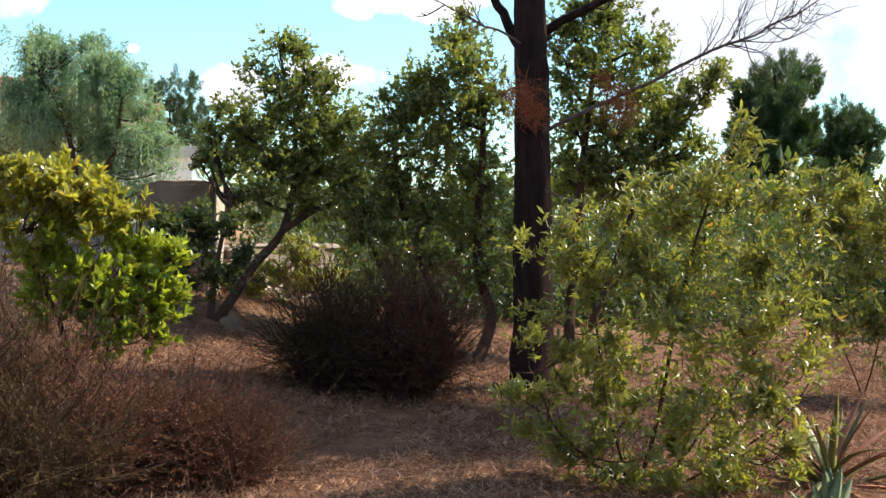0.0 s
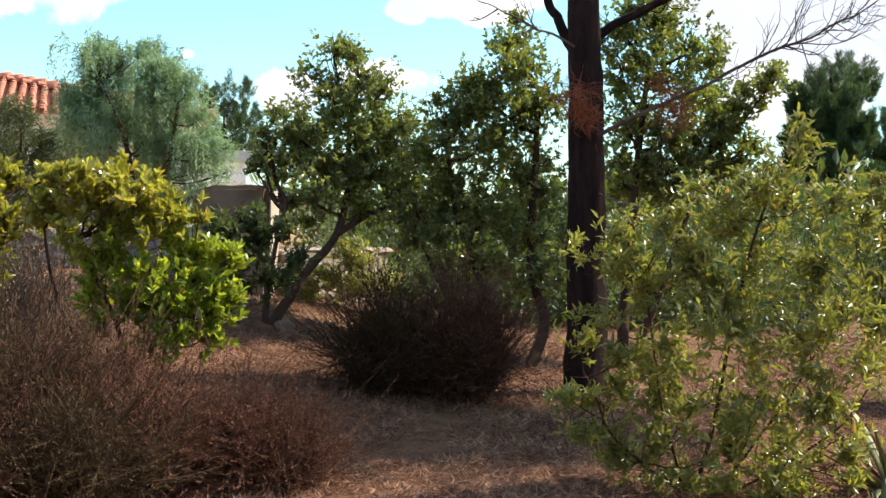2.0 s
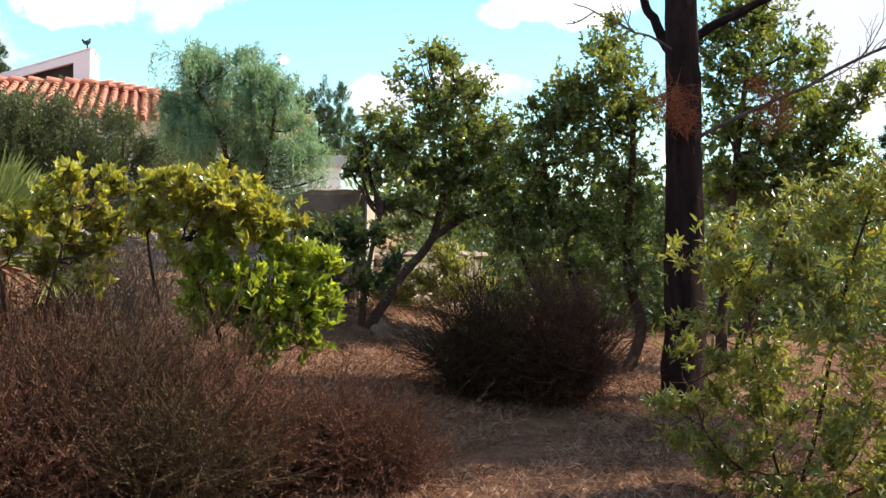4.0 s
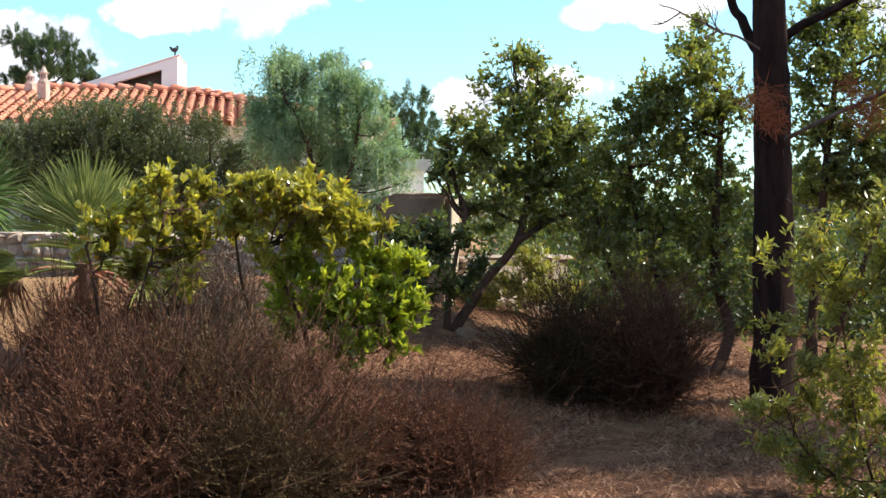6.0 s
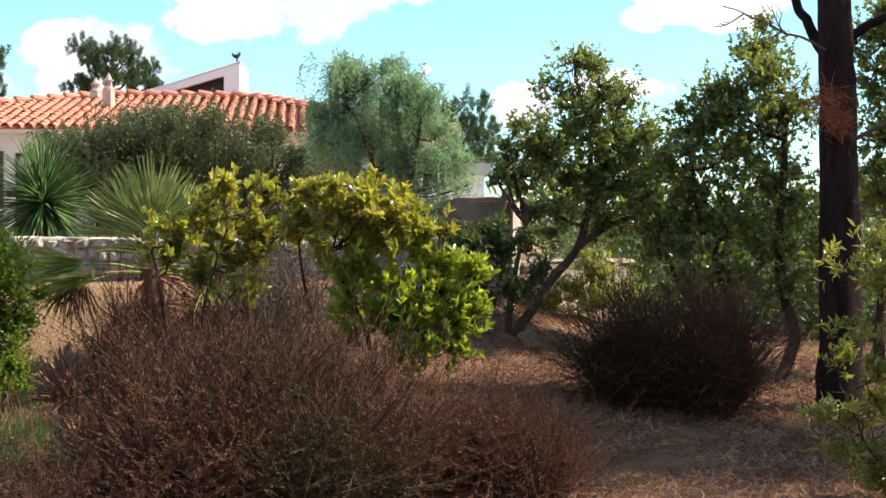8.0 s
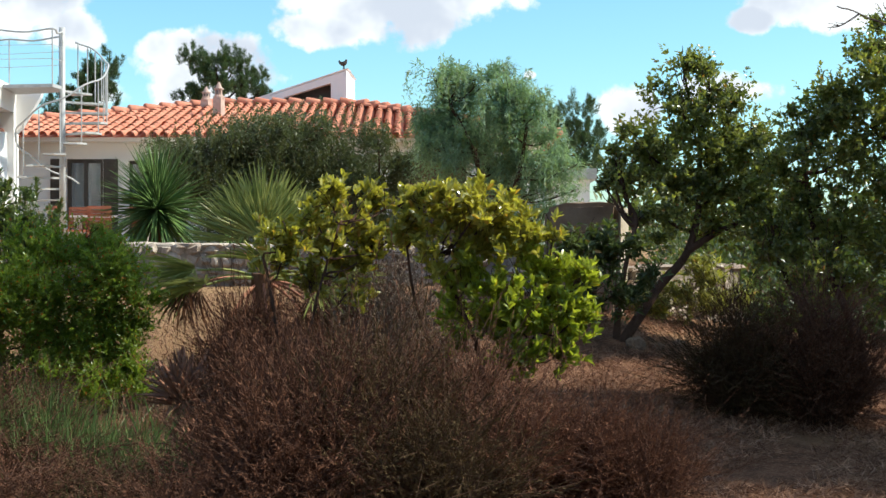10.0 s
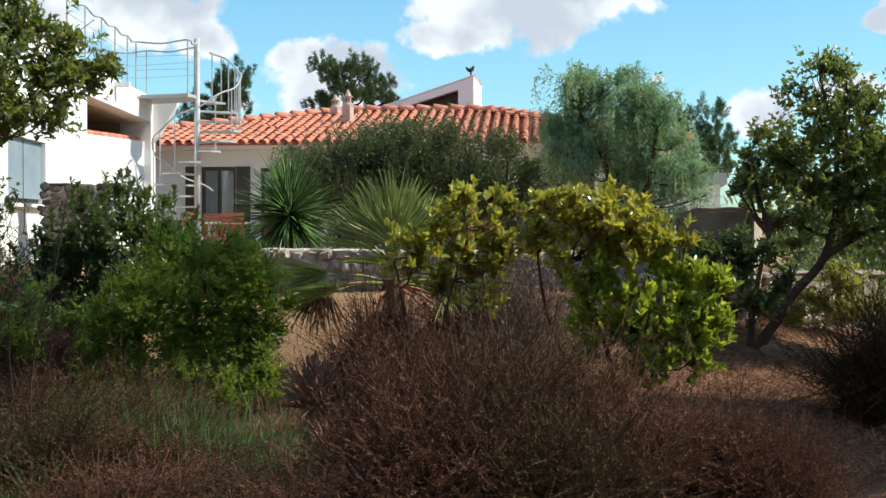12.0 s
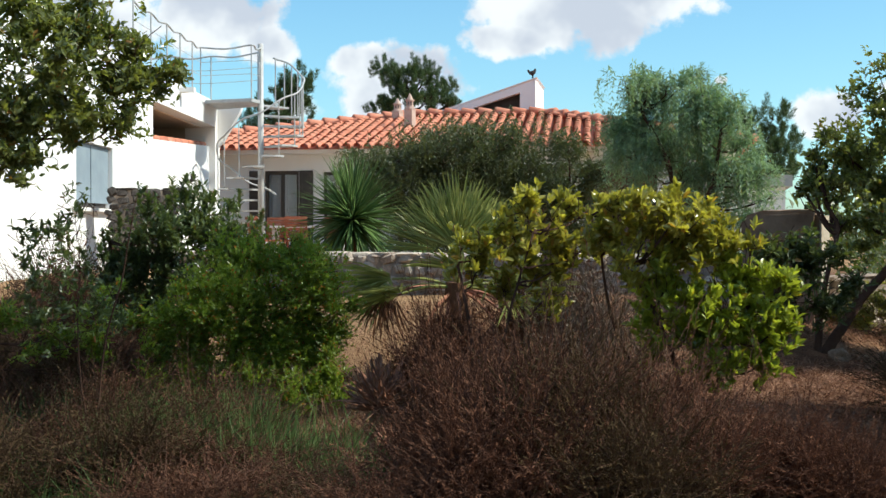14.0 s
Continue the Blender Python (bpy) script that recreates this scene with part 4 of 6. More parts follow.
broadleaf("twiggy_shrub", "sparse grey-stemmed shrub with few small leaves", "shrub",
          [[(-4.9, 5.6, 0.2), (-4.85, 5.6, 0.8), (-4.7, 5.6, 1.4), (-4.6, 5.6, 1.8)], [(-4.9, 5.6, 0.2), (-5.0, 5.6, 1.0), (-5.0, 5.6, 1.5)]],
          TWIGGY, MYRTLE_LEAF, 23, dens=1900, blades=6, length=0.045, width=0.016, radius=0.007, holes=0.2, twigs=14)


def weeping(name, label, category, stems, clumps, mat, seed, per_metre, reach, step, length, width, radius=0.09, spread=0.5):
    """A crown of hanging strands with narrow leaves on both sides."""
    rng = np.random.default_rng(seed)
    base = np.array(stems[0][0], dtype=float)
    tree = thing(name, base, label, category)
    wood = Shape()
    nodes = []
    for stem in stems:
        line = crooked(rng, curve(np.array(stem) - base, 6), 0.03)
        wood.tube(line, np.linspace(radius, radius * 0.4, len(line)), 8)
        nodes.extend(line[len(line) // 3:])
    part("trunk", wood, BARK, tree, smooth=True)
    own = [(x - base[0], y - base[1], z - base[2], r) for x, y, z, r in clumps]
    limbs(tree, BARK, rng, nodes, own, radius * 0.3, 5)
    pts, out, _ = clump_points(rng, own, per_metre, 0.2, most=1.3)
    keep = gaps(pts + base, 0.3, 0.26)
    pts, out = pts[keep], out[keep]
    crown = Shape()
    k, m = int(reach * 0.85 / step), len(pts)
    f = np.linspace(0, 1, k)[None, :, None]
    size = rng.uniform(0.45, 1.2, (m, 1, 1))
    side = out[:, None] * np.array([1, 1, 0]) * spread + rng.normal(0, 0.12, (m, 1, 3))
    line = pts[:, None] + size * reach * (side * 0.5 * np.sqrt(f) + np.array([0, 0, -1.0]) * rng.uniform(0.5, 1.1, (m, 1, 1)) * f ** 1.5 + np.array([0, 0, 0.6]) * f * (1 - f))
    d = unit(np.gradient(line, axis=1)).reshape(-1, 3)
    q = unit(np.cross(d, np.repeat(rng.normal(0, 1, (m, 3)), k, 0)))
    line = line.reshape(-1, 3)
    for sgn in (-1, 1):
        crown.leaves(line, unit(d * 0.8 + q * sgn + rng.normal(0, 0.25, line.shape)), np.cross(d, q) + rng.normal(0, 0.3, line.shape), length * rng.uniform(0.6, 1.2, len(line)), width, 0.1, 0.1, False)
    part("crown", crown, mat, tree)
    return tree


weeping("pepper_tree", "tall weeping pepper tree with feathery grey-green foliage", "tree",
        [[(-4.0, 14.2, 0.9), (-3.95, 14.2, 1.6), (-4.1, 14.2, 2.4), (-4.4, 14.2, 3.0)], [(-3.95, 14.2, 1.5), (-3.6, 14.2, 2.1), (-3.5, 14.2, 2.7)]],
        PEPPER, PEPPER_LEAF, 31, 2900, 0.46, 0.036, 0.074, 0.0135, 0.045)
weeping("acacia_shrub", "big dark drooping acacia shrub in front of the house", "shrub",
        [[(-7.5, 16.3, 0.9), (-7.6, 16.3, 1.7), (-7.6, 16.3, 2.4)], [(-7.5, 16.3, 0.9), (-6.8, 16.6, 1.7), (-6.2, 16.8, 2.2)], [(-7.5, 16.3, 0.9), (-8.3, 16.0, 1.7), (-8.9, 15.8, 2.2)]],
        ACACIA, ACACIA_LEAF, 32, 2900, 0.30, 0.04, 0.07, 0.016, 0.07, 0.9)


def pine(name, label, base, top, crown_clumps, seed, tufts=120, needle=0.17, radius=0.16):
    """A pine with tufts of needles at the ends of its branches."""
    rng = np.random.default_rng(seed)
    base = np.array(base, dtype=float)
    tree = thing(name, base, label, "tree", "pines behind the house")
    wood = Shape()
    line = crooked(rng, curve([(0, 0, 0), (np.array(top) - base) * 0.5 + (0.1, 0, 0), np.array(top) - base], 6), 0.04)
    wood.tube(line, np.linspace(radius, radius * 0.3, len(line)), 8)
    part("trunk", wood, PINE_BARK, tree, smooth=True)
    own = [(x - base[0], y - base[1], z - base[2], r) for x, y, z, r in crown_clumps]
    crown = Shape()
    limbs(tree, PINE_BARK, rng, line[4:], own, radius * 0.3, 6)
    # every clump bears a sheaf of upright finger-like tufts
    foot, axis, tall = [], [], []
    for x, y, z, r in own:
        m = max(10, int(26 * r / 0.5))
        d = unit(rng.normal(0, 1, (m, 3)) * np.array([1, 1, 0.7]))
        foot.append(np.array([x, y, z]) + d * r * rng.uniform(0.5, 1.15, (m, 1)))
        axis.append(unit(d * 0.45 + np.array([0, 0, 1.0])))
        tall.append(r * rng.uniform(0.4, 0.8, m))
    foot, axis, tall = np.concatenate(foot), np.concatenate(axis), np.concatenate(tall)
    k = tufts
    up = np.repeat(axis, k, 0)
    f = rng.uniform(0, 1, (len(up), 1))
    off = unit(np.cross(up, rng.normal(0, 1, up.shape)))
    b = np.repeat(foot, k, 0) + up * f * np.repeat(tall, k)[:, None]
    way = unit(off * (0.35 + 0.75 * np.sqrt(1 - f)) + up * 0.75 + rng.normal(0, 0.12, up.shape))
    crown.leaves(b, way, rng.normal(0, 1, b.shape), needle * rng.uniform(0.6, 1.2, len(b)), needle * 0.085, 0.0, 0.1, False)
    part("crown", crown, PINE_NEEDLE, tree)
    return tree


def puff(cx, cy, cz, w, h, n, r, seed):
    """Clumps of a crown w wide and h high, in a plane-free heap."""
    rng = np.random.default_rng(seed)
    return [(cx + rng.uniform(-w, w), cy + rng.uniform(-w, w), cz + h * q, r * rng.uniform(0.7, 1.2)) for q in np.linspace(-1, 1, n)]


pine("umbrella_pine", "umbrella pine rising behind the tiled roof", (-21.8, 42.8, 0.9), (-21.8, 42.8, 6.6), puff(-21.8, 42.8, 6.65, 1.35, 0.75, 15, 0.48, 5), 41)
pine("umbrella_pine", "umbrella pine behind the spiral staircase", (-24.2, 38.0, 0.9), (-24.2, 38.0, 6.2), puff(-24.2, 38.0, 5.6, 0.85, 0.95, 13, 0.45, 6), 42)
pine("pine_tree", "distant bushy dark pine", (9.75, 38.8, 0.5), (9.75, 38.8, 6.0), puff(9.75, 38.8, 3.3, 1.0, 2.1, 26, 0.62, 7), 43, 150, 0.24)
pine("pine_tree", "distant bushy dark pine", (13.4, 43.0, 0.5), (13.4, 43.0, 5.0), puff(13.4, 43.0, 3.2, 1.2, 1.3, 13, 0.6, 8), 44, 150, 0.24)
pine("pine_tree", "slender distant pine with open crown", (-9.25, 44.0, 0.9), (-9.25, 44.0, 5.0), puff(-9.25, 44.0, 4.4, 1.0, 0.95, 15, 0.42, 9), 45, 100, 0.17, 0.09)


# ---------------------------------------------------------------- on the tiled roof: look-out gable, chimneys, weather vane
def build_roof_gable():
    gable = thing("roof_gable", (0, 0, 0), "white wedge-shaped roof gable with a dark opening", "gable")
    gable.matrix_world = HOUSE
    u0, u1, v0, v1 = 3.45, 5.97, 5.25, 7.6
    low, high = 4.50, 5.33

    def top(u):
        return low + (high - low) * (u - u0) / (u1 - u0)
    s = Shape()
    a, b = 4.45, 5.59
    for p, q in ((u0, a), (b, u1)):
        s.put([(p, v0, 3.9), (q, v0, 3.9), (q, v0, top(q)), (p, v0, top(p)), (p, v0 + 0.25, 3.9), (q, v0 + 0.25, 3.9), (q, v0 + 0.25, top(q)), (p, v0 + 0.25, top(p))],
              [(0, 1, 2, 3), (5, 4, 7, 6), (3, 2, 6, 7), (1, 5, 6, 2), (4, 0, 3, 7)])
    s.put([(a, v0, top(a) - 0.16), (b, v0, top(b) - 0.18), (b, v0, top(b)), (a, v0, top(a)), (a, v0 + 0.25, top(a) - 0.16), (b, v0 + 0.25, top(b) - 0.18), (b, v0 + 0.25, top(b)), (a, v0 + 0.25, top(a))],
          [(0, 1, 2, 3), (5, 4, 7, 6), (3, 2, 6, 7), (0, 4, 5, 1)])
    part("front_wall", s, WHITEWASH, gable)
    s = Shape()
    s.box(u1 - 0.2, v0 + 0.25, 3.9, u1, v1, high)
    part("side_wall", s, WHITEWASH, gable)
    s = Shape()
    s.put([(u0, v0 + 0.02, low + 0.005), (u1, v0 + 0.02, high + 0.005), (u1, v1, high + 0.005), (u0, v1, low + 0.005), (u0, v0 + 0.02, low + 0.06), (u1 + 0.04, v0 - 0.03, high + 0.06), (u1 + 0.04, v1, high + 0.06), (u0, v1, low + 0.06)],
          [(3, 2, 1, 0), (4, 5, 6, 7), (0, 1, 5, 4), (1, 2, 6, 5)])
    part("roof_slab", s, WHITEWASH, gable)
    # dark sheet behind the opening, in place of the shade inside
    s = Shape()
    p, q = a - 0.3, b + 0.15
    s.put([(u, v, z) for v in (v0 + 0.4, v0 + 0.45) for u, z in ((p, 4.0), (q, 4.0), (q, top(q) - 0.02), (p, top(p) - 0.02))], [(0, 1, 2, 3), (7, 6, 5, 4), (3, 2, 6, 7)])
    part("back_board", s, DARK_FRAME, gable)
    vane = thing("weather_vane", HOUSE @ Vector((5.90, 5.3, 5.37)), "black wrought-iron weather vane on the gable tip", "weather vane")
    s = Shape()
    s.tube([(0, 0, 0), (0, 0, 0.12)], 0.02, 6)
    part("rod", s, IRON, vane)
    s = Shape()
    s.tube(curve([(-0.12, -0.03, 0.20), (-0.05, -0.01, 0.13), (0.03, 0, 0.15), (0.07, 0.01, 0.23)], 5), np.concatenate([np.linspace(0.02, 0.06, 8), np.linspace(0.06, 0.02, 8)]), 6)
    part("blade", s, IRON, vane, smooth=True)


build_roof_gable()


def chimney(place, tall):
    ob = thing("chimney", place, "weathered pale ornamental chimney with pierced cap", "chimney", "roof chimneys")
    s = Shape()
    s.box(-0.1, -0.1, -0.75, 0.1, 0.1, 0.02)
    part("base", s, CHIMNEY_CLAY, ob)
    s = Shape()
    s.tube([(0, 0, 0.0), (0, 0, 0.05), (0, 0, 0.06), (0, 0, tall * 0.55)], (0.12, 0.12, 0.09, 0.09), 12)
    drum = part("drum", s, CHIMNEY_CLAY, ob, smooth=False)
    for k in range(8):
        q = k * math.pi / 4
        slot = Shape()
        slot.box(-0.012, -0.004, 0.1, 0.012, 0.004, tall * 0.48, Matrix.Rotation(q, 4, "Z") @ Matrix.Translation((0, 0.089, 0)))
        part("slot", slot, DARK_FRAME, drum)
    s = Shape()
    s.tube([(0, 0, tall * 0.55), (0, 0, tall * 0.6), (0, 0, tall * 0.62), (0, 0, tall * 0.85), (0, 0, tall)], (0.115, 0.115, 0.08, 0.04, 0.012), 12)
    part("cap", s, CHIMNEY_CLAY, ob)


chimney((-13.67, 26.74, 4.42), 0.38)
chimney((-14.61, 27.94, 4.50), 0.34)


# ---------------------------------------------------------------- white flat-roofed building with the covered passage
WING = Matrix.Translation((-13.45, 17.47, 0)) @ Matrix.Rotation(radians(114.4), 4, "Z")  # x along its long wall, away from the path; y to its inside


def build_wing():
    wing = thing("flat_roofed_house", (0, 0, 0), "bright whitewashed flat-roofed house wing with a covered passage", "house")
    wing.matrix_world = WING

    def block(name, mat, *size, label="", to=wing):
        s = Shape()
        s.box(*size)
        return part(name, s, mat, to, label)
    end, near = 4.4, -9.5
    block("wall", WHITEWASH, near, 0, 0.5, -5.05, 0.3, 4.17)
    block("wall", WHITEWASH, -5.05, 0, 0.5, -3.35, 0.3, 1.93)
    block("wall", WHITEWASH, -5.05, 0, 2.78, -3.35, 0.3, 4.17)
    block("wall", WHITEWASH, -3.35, 0, 0.5, -1.0, 0.3, 4.17)
    block("wall", WHITEWASH, near, 0.3, 0.5, near + 0.3, 5.5, 4.17)
    block("wall", WHITEWASH, -1.3, 0.3, 0.5, -1.0, 5.5, 3.66)
    block("wall", WHITEWASH, near + 0.3, 5.2, 0.5, -1.3, 5.5, 4.17)
    block("beam", WHITEWASH, -1.0, 0, 3.68, end, 0.3, 4.17, label="white beam over the covered passage")
    # soffit and inner walls carry the passage's shade in their beige
    block("soffit", PASSAGE_SHADE, -1.0, 0.3, 3.66, end, 3.2, 3.76, label="plastered soffit toned beige for the passage shade")
    # white infill wall between the house and the pier, open above it
    s = Shape()
    s.put([(x, y, z) for y in (0.12, 0.32) for x, z in ((-0.997, 0.5), (end - 0.303, 0.5), (end - 0.303, 3.30), (-0.997, 3.09))], [(0, 1, 2, 3), (7, 6, 5, 4), (3, 2, 6, 7)])
    part("wall", s, WHITEWASH, wing, "sunlit white infill wall of the passage")
    block("back_wall", PASSAGE_SHADE, -0.997, 3.2, 0.5, end, 3.5, 3.656, label="wall at the back of the passage, toned beige for its shade")
    block("end_wall", PASSAGE_SHADE, end - 0.25, 0.6, 0.5, end, 3.197, 3.656, label="wall at the end of the passage, toned beige for its shade")
    block("pier", WHITEWASH, end - 0.3, 0.0, 0.5, end + 0.15, 0.596, 3.675)
    block("roof", FLAT_ROOF, near + 0.31, 0.31, 3.77, end, 3.2, 3.9)
    block("parapet", WHITEWASH, -1.0, 3.2, 3.77, end, 3.5, 4.17)
    # curved corbel under the stair landing
    s = Shape()
    s.put([(end - 0.1, -0.004, 4.16), (end - 0.1, -0.004, 3.3), (end - 0.1, -0.1, 3.4), (end - 0.1, -0.45, 4.0), (end - 0.1, -0.5, 4.16), (end + 0.14, -0.004, 4.16), (end + 0.14, -0.004, 3.3), (end + 0.14, -0.1, 3.4), (end + 0.14, -0.45, 4.0), (end + 0.14, -0.5, 4.16)],
          [(5, 6, 1, 0), (6, 7, 2, 1), (7, 8, 3, 2), (8, 9, 4, 3), (9, 5, 0, 4)])
    s.faces.append(np.array([(4, 3, 2, 1, 0)]))
    s.faces.append(np.array([(5, 6, 7, 8, 9)]))
    part("corbel", s, WHITEWASH, wing)
    win = block("window", DARK_FRAME, -5.05, 0.1, 1.93, -3.35, 0.14, 2.0, label="blue-grey shuttered window with a white sill")
    block("shutter", BLUE_DOOR, -5.04, 0.06, 2.0, -4.22, 0.1, 2.77, to=win)
    block("shutter", BLUE_DOOR, -4.18, 0.06, 2.0, -3.36, 0.1, 2.77, to=win)
    block("window_sill", WHITE_PAINT, -5.15, -0.08, 1.88, -3.25, 0.05, 1.926, to=win)
    s = Shape()
    s.tube([(end - 2.4, 0.12, 2.52), (end - 2.41, 0.06, 2.52), (end - 2.42, 0.0, 2.56), (end - 2.42, -0.01, 2.66)], (0.035, 0.03, 0.045, 0.055), 8)
    part("wall_lamp", s, IRON, wing, "small black wall lamp")
    s = Shape()
    s.box(0.9, -0.25, 4.02, 1.05, -0.003, 4.1)
    part("rain_spout", s, WHITEWASH, wing)
    for k in range(9):
        s = Shape()
        x = end - 0.36 - 0.55 * k
        z = 3.31 - 0.0415 * 0.55 * k
        s.tube([(x, 0.22, z + 0.02), (x - 0.58, 0.22, z)], (0.055, 0.045), 8)
        part("coping_tile", s, TILE, wing, smooth=True)


build_wing()


# ---------------------------------------------------------------- spiral staircase
def build_spiral():
    cx, cy = -13.8, 20.77
    stair = thing("spiral_staircase", (cx, cy, 1.0), "galvanised steel spiral staircase up to the flat roof", "staircase")
    s = Shape()
    s.tube([(0, 0, -0.1), (0, 0, 4.16)], 0.055, 12)
    part("centre_pole", s, STEEL, stair, smooth=True)
    right = Vector((0.833, 0.553, 0))
    back = Vector((-0.553, 0.833, 0))

    def ring(angle, r, z):
        q = radians(angle)
        return right * (math.cos(q) * r) + back * (math.sin(q) * r) + Vector((0, 0, z))
    for k in range(14):
        a, z = 62 - 27 * k, 3.09 - 0.2 * (k + 0.3)
        s = Shape()
        v = []
        for zz in (z - 0.035, z):
            v += [ring(a - 4, 0.05, zz), ring(a - 15, 0.8, zz), ring(a, 0.84, zz), ring(a + 15, 0.8, zz), ring(a + 4, 0.05, zz)]
        s.put([tuple(p) for p in v], [(0, 1, 6, 5), (1, 2, 7, 6), (2, 3, 8, 7), (3, 4, 9, 8), (4, 0, 5, 9)])
        s.faces.append(np.array([(4, 3, 2, 1, 0), (5, 6, 7, 8, 9)]))
        part("tread", s, STEEL, stair)
        if k < 10:
            for turn, drop in ((7, 0.05), (-7, -0.05))[:2 if k < 4 else 1]:
                p = ring(a + turn, 0.80, z)
                s = Shape()
                s.tube([tuple(p), tuple(p + Vector((0, 0, 0.92 + drop)))], 0.011, 6)
                part("baluster", s, STEEL, stair)
    s = Shape()
    helix = [ring(62 - 27 * k, 0.82, 3.09 - 0.2 * (k + 0.3) + 0.92 + 0.03 * math.sin(k * 3.1)) for k in np.arange(-0.4, 13.2, 0.25)]
    s.tube([tuple(p) for p in helix], 0.017, 8)
    part("handrail", s, STEEL, stair, "wavy steel handrail", smooth=True)
    # landing and the rail along the roof's edge
    def edge(along, inside, z=3.09):
        return WING @ Vector((along, inside, 0)) - Vector((cx, cy, 0)) + Vector((0, 0, z))
    s = Shape()
    corner = [ring(75, 0.06, 0), ring(95, 0.55, 0), edge(4.25, -0.02, 0), edge(3.0, -0.02, 0), ring(250, 0.5, 0), ring(270, 0.06, 0)]
    n = len(corner)
    s.put([(p.x, p.y, 3.03) for p in corner] + [(p.x, p.y, 3.09) for p in corner], [(k, (k + 1) % n, n + (k + 1) % n, n + k) for k in range(n)])
    s.faces.append(np.array([list(range(n))[::-1], list(range(n, 2 * n))]))
    part("landing", s, STEEL, stair, "steel landing plate")
    front = [ring(270, 0.08, 3.09), ring(250, 0.5, 3.09), edge(2.95, 0.05), edge(2.2, 0.05), edge(1.2, 0.05), edge(0.2, 0.05), edge(-0.9, 0.05), edge(-2.0, 0.05)]
    rear = [ring(80, 0.25, 3.09), ring(95, 0.55, 3.09), edge(4.2, 0.1), edge(4.2, 0.9), edge(4.2, 1.8), edge(4.2, 2.8)]
    for row in (front, rear):
        rail = []
        for k, p in enumerate(row):
            s = Shape()
            s.tube([tuple(p - Vector((0, 0, 0.05))), tuple(p + Vector((0, 0, 0.98)))], 0.012, 6)
            part("baluster", s, STEEL, stair)
            rail.append(p + Vector((0, 0, 0.98)))
            if k + 1 < len(row):
                rail.append((p + row[k + 1]) / 2 + Vector((0, 0, 0.93)))
        s = Shape()
        s.tube(curve([tuple(p) for p in rail], 6), 0.017, 8)
        part("handrail", s, STEEL, stair, "wavy steel handrail", smooth=True)
        for h in (0.45, 0.7):
            s = Shape()
            s.tube([tuple(p + Vector((0, 0, h))) for p in row], 0.005, 4)
            part("wire", s, STEEL, stair)


build_spiral()


# ---------------------------------------------------------------- far white house
def build_far_house():
    far = thing("far_house", (-7.6, 36.5, 0.8), "distant white flat-roofed house among trees", "house")
    m = Matrix.Rotation(radians(14), 4, "Z")
    for name, mat, size in (("wall", WHITEWASH, (-4.5, -2, -0.2, 0.45, 3, 2.0)), ("roof", FLAT_ROOF, (-4.7, -2.2, 2.004, 0.62, 3.2, 2.3)), ("window", DARK_FRAME, (-3.2, -2.02, 0.6, -2.2, -1.99, 1.5))):
        s = Shape()
        s.box(*size, m)
        part(name, s, mat, far)


build_far_house()


# ---------------------------------------------------------------- garden walls and pillar
def stone_mesh(seed, mat=None):
    """One rough field stone, 1 x 1 x 1, bevelled and uneven."""
    rng = np.random.default_rng(seed)
    bm = bmesh.new()
    bmesh.ops.create_cube(bm, size=1.0)
    bmesh.ops.bevel(bm, geom=bm.edges[:], offset=0.2, segments=1, affect="EDGES")
    for v in bm.verts:
        v.co += Vector(rng.normal(0, 0.065, 3))
    me = bpy.data.meshes.new("stone")
    bm.to_mesh(me)
    bm.free()
    me.materials.append(mat or STONE)
    return me


STONES = [stone_mesh(k) for k in range(8)]
SHADED_STONES = [stone_mesh(k, SHADED_STONE) for k in range(8)]


def stone_wall(name, label, a, b, top, thick, seed, budget=300, stones=None):
    """A mortared wall of single stones between two points."""
    rng = np.random.default_rng(seed)
    stones = stones or STONES
    a, b = Vector((*a, 0)), Vector((*b, 0))
    length = (b - a).length
    turn = math.atan2(b.y - a.y, b.x - a.x)
    m = Matrix.Translation(a) @ Matrix.Rotation(turn, 4, "Z")
    wall = new(name)
    wall.matrix_world = m
    tagged(wall, label, "wall", kind="structure")
    core = Shape()
    low = min(float(lie(a.x, a.y)), float(lie(b.x, b.y))) - 0.25
    core.box(0, 0.012, low, length, thick - 0.03, top - 0.03)
    part("core", core, MORTAR, wall)
    made = 0
    z = low + 0.17
    while z < top - 0.04 and made < budget:
        h = min(rng.uniform(0.05, 0.10), top - z)
        x = rng.uniform(-0.1, 0.0)
        while x < length and made < budget:
            w = rng.uniform(0.07, 0.19)
            ob = part("stone", stones[int(rng.integers(8))], None, wall)
            ob.location = (x + w / 2, 0.05 + rng.normal(0, 0.012), z + h / 2 + rng.normal(0, 0.012))
            ob.rotation_euler = (rng.normal(0, 0.08), rng.normal(0, 0.22), rng.normal(0, 0.08))
            ob.scale = (w * rng.uniform(0.85, 1.05), 0.14, h * rng.uniform(0.8, 1.25))
            made += 1
            x += w + 0.012
        z += h + 0.01
    x = 0.0
    while x < length:
        w = rng.uniform(0.14, 0.34)
        ob = part("coping_stone", stones[int(rng.integers(8))], None, wall)
        ob.location = (x + w / 2, thick / 2 + rng.normal(0, 0.01), top - 0.022 + rng.normal(0, 0.005))
        ob.rotation_euler = (0, rng.normal(0, 0.03), rng.normal(0, 0.04))
        ob.scale = (w, thick, 0.045)
        x += w + 0.008
    return wall


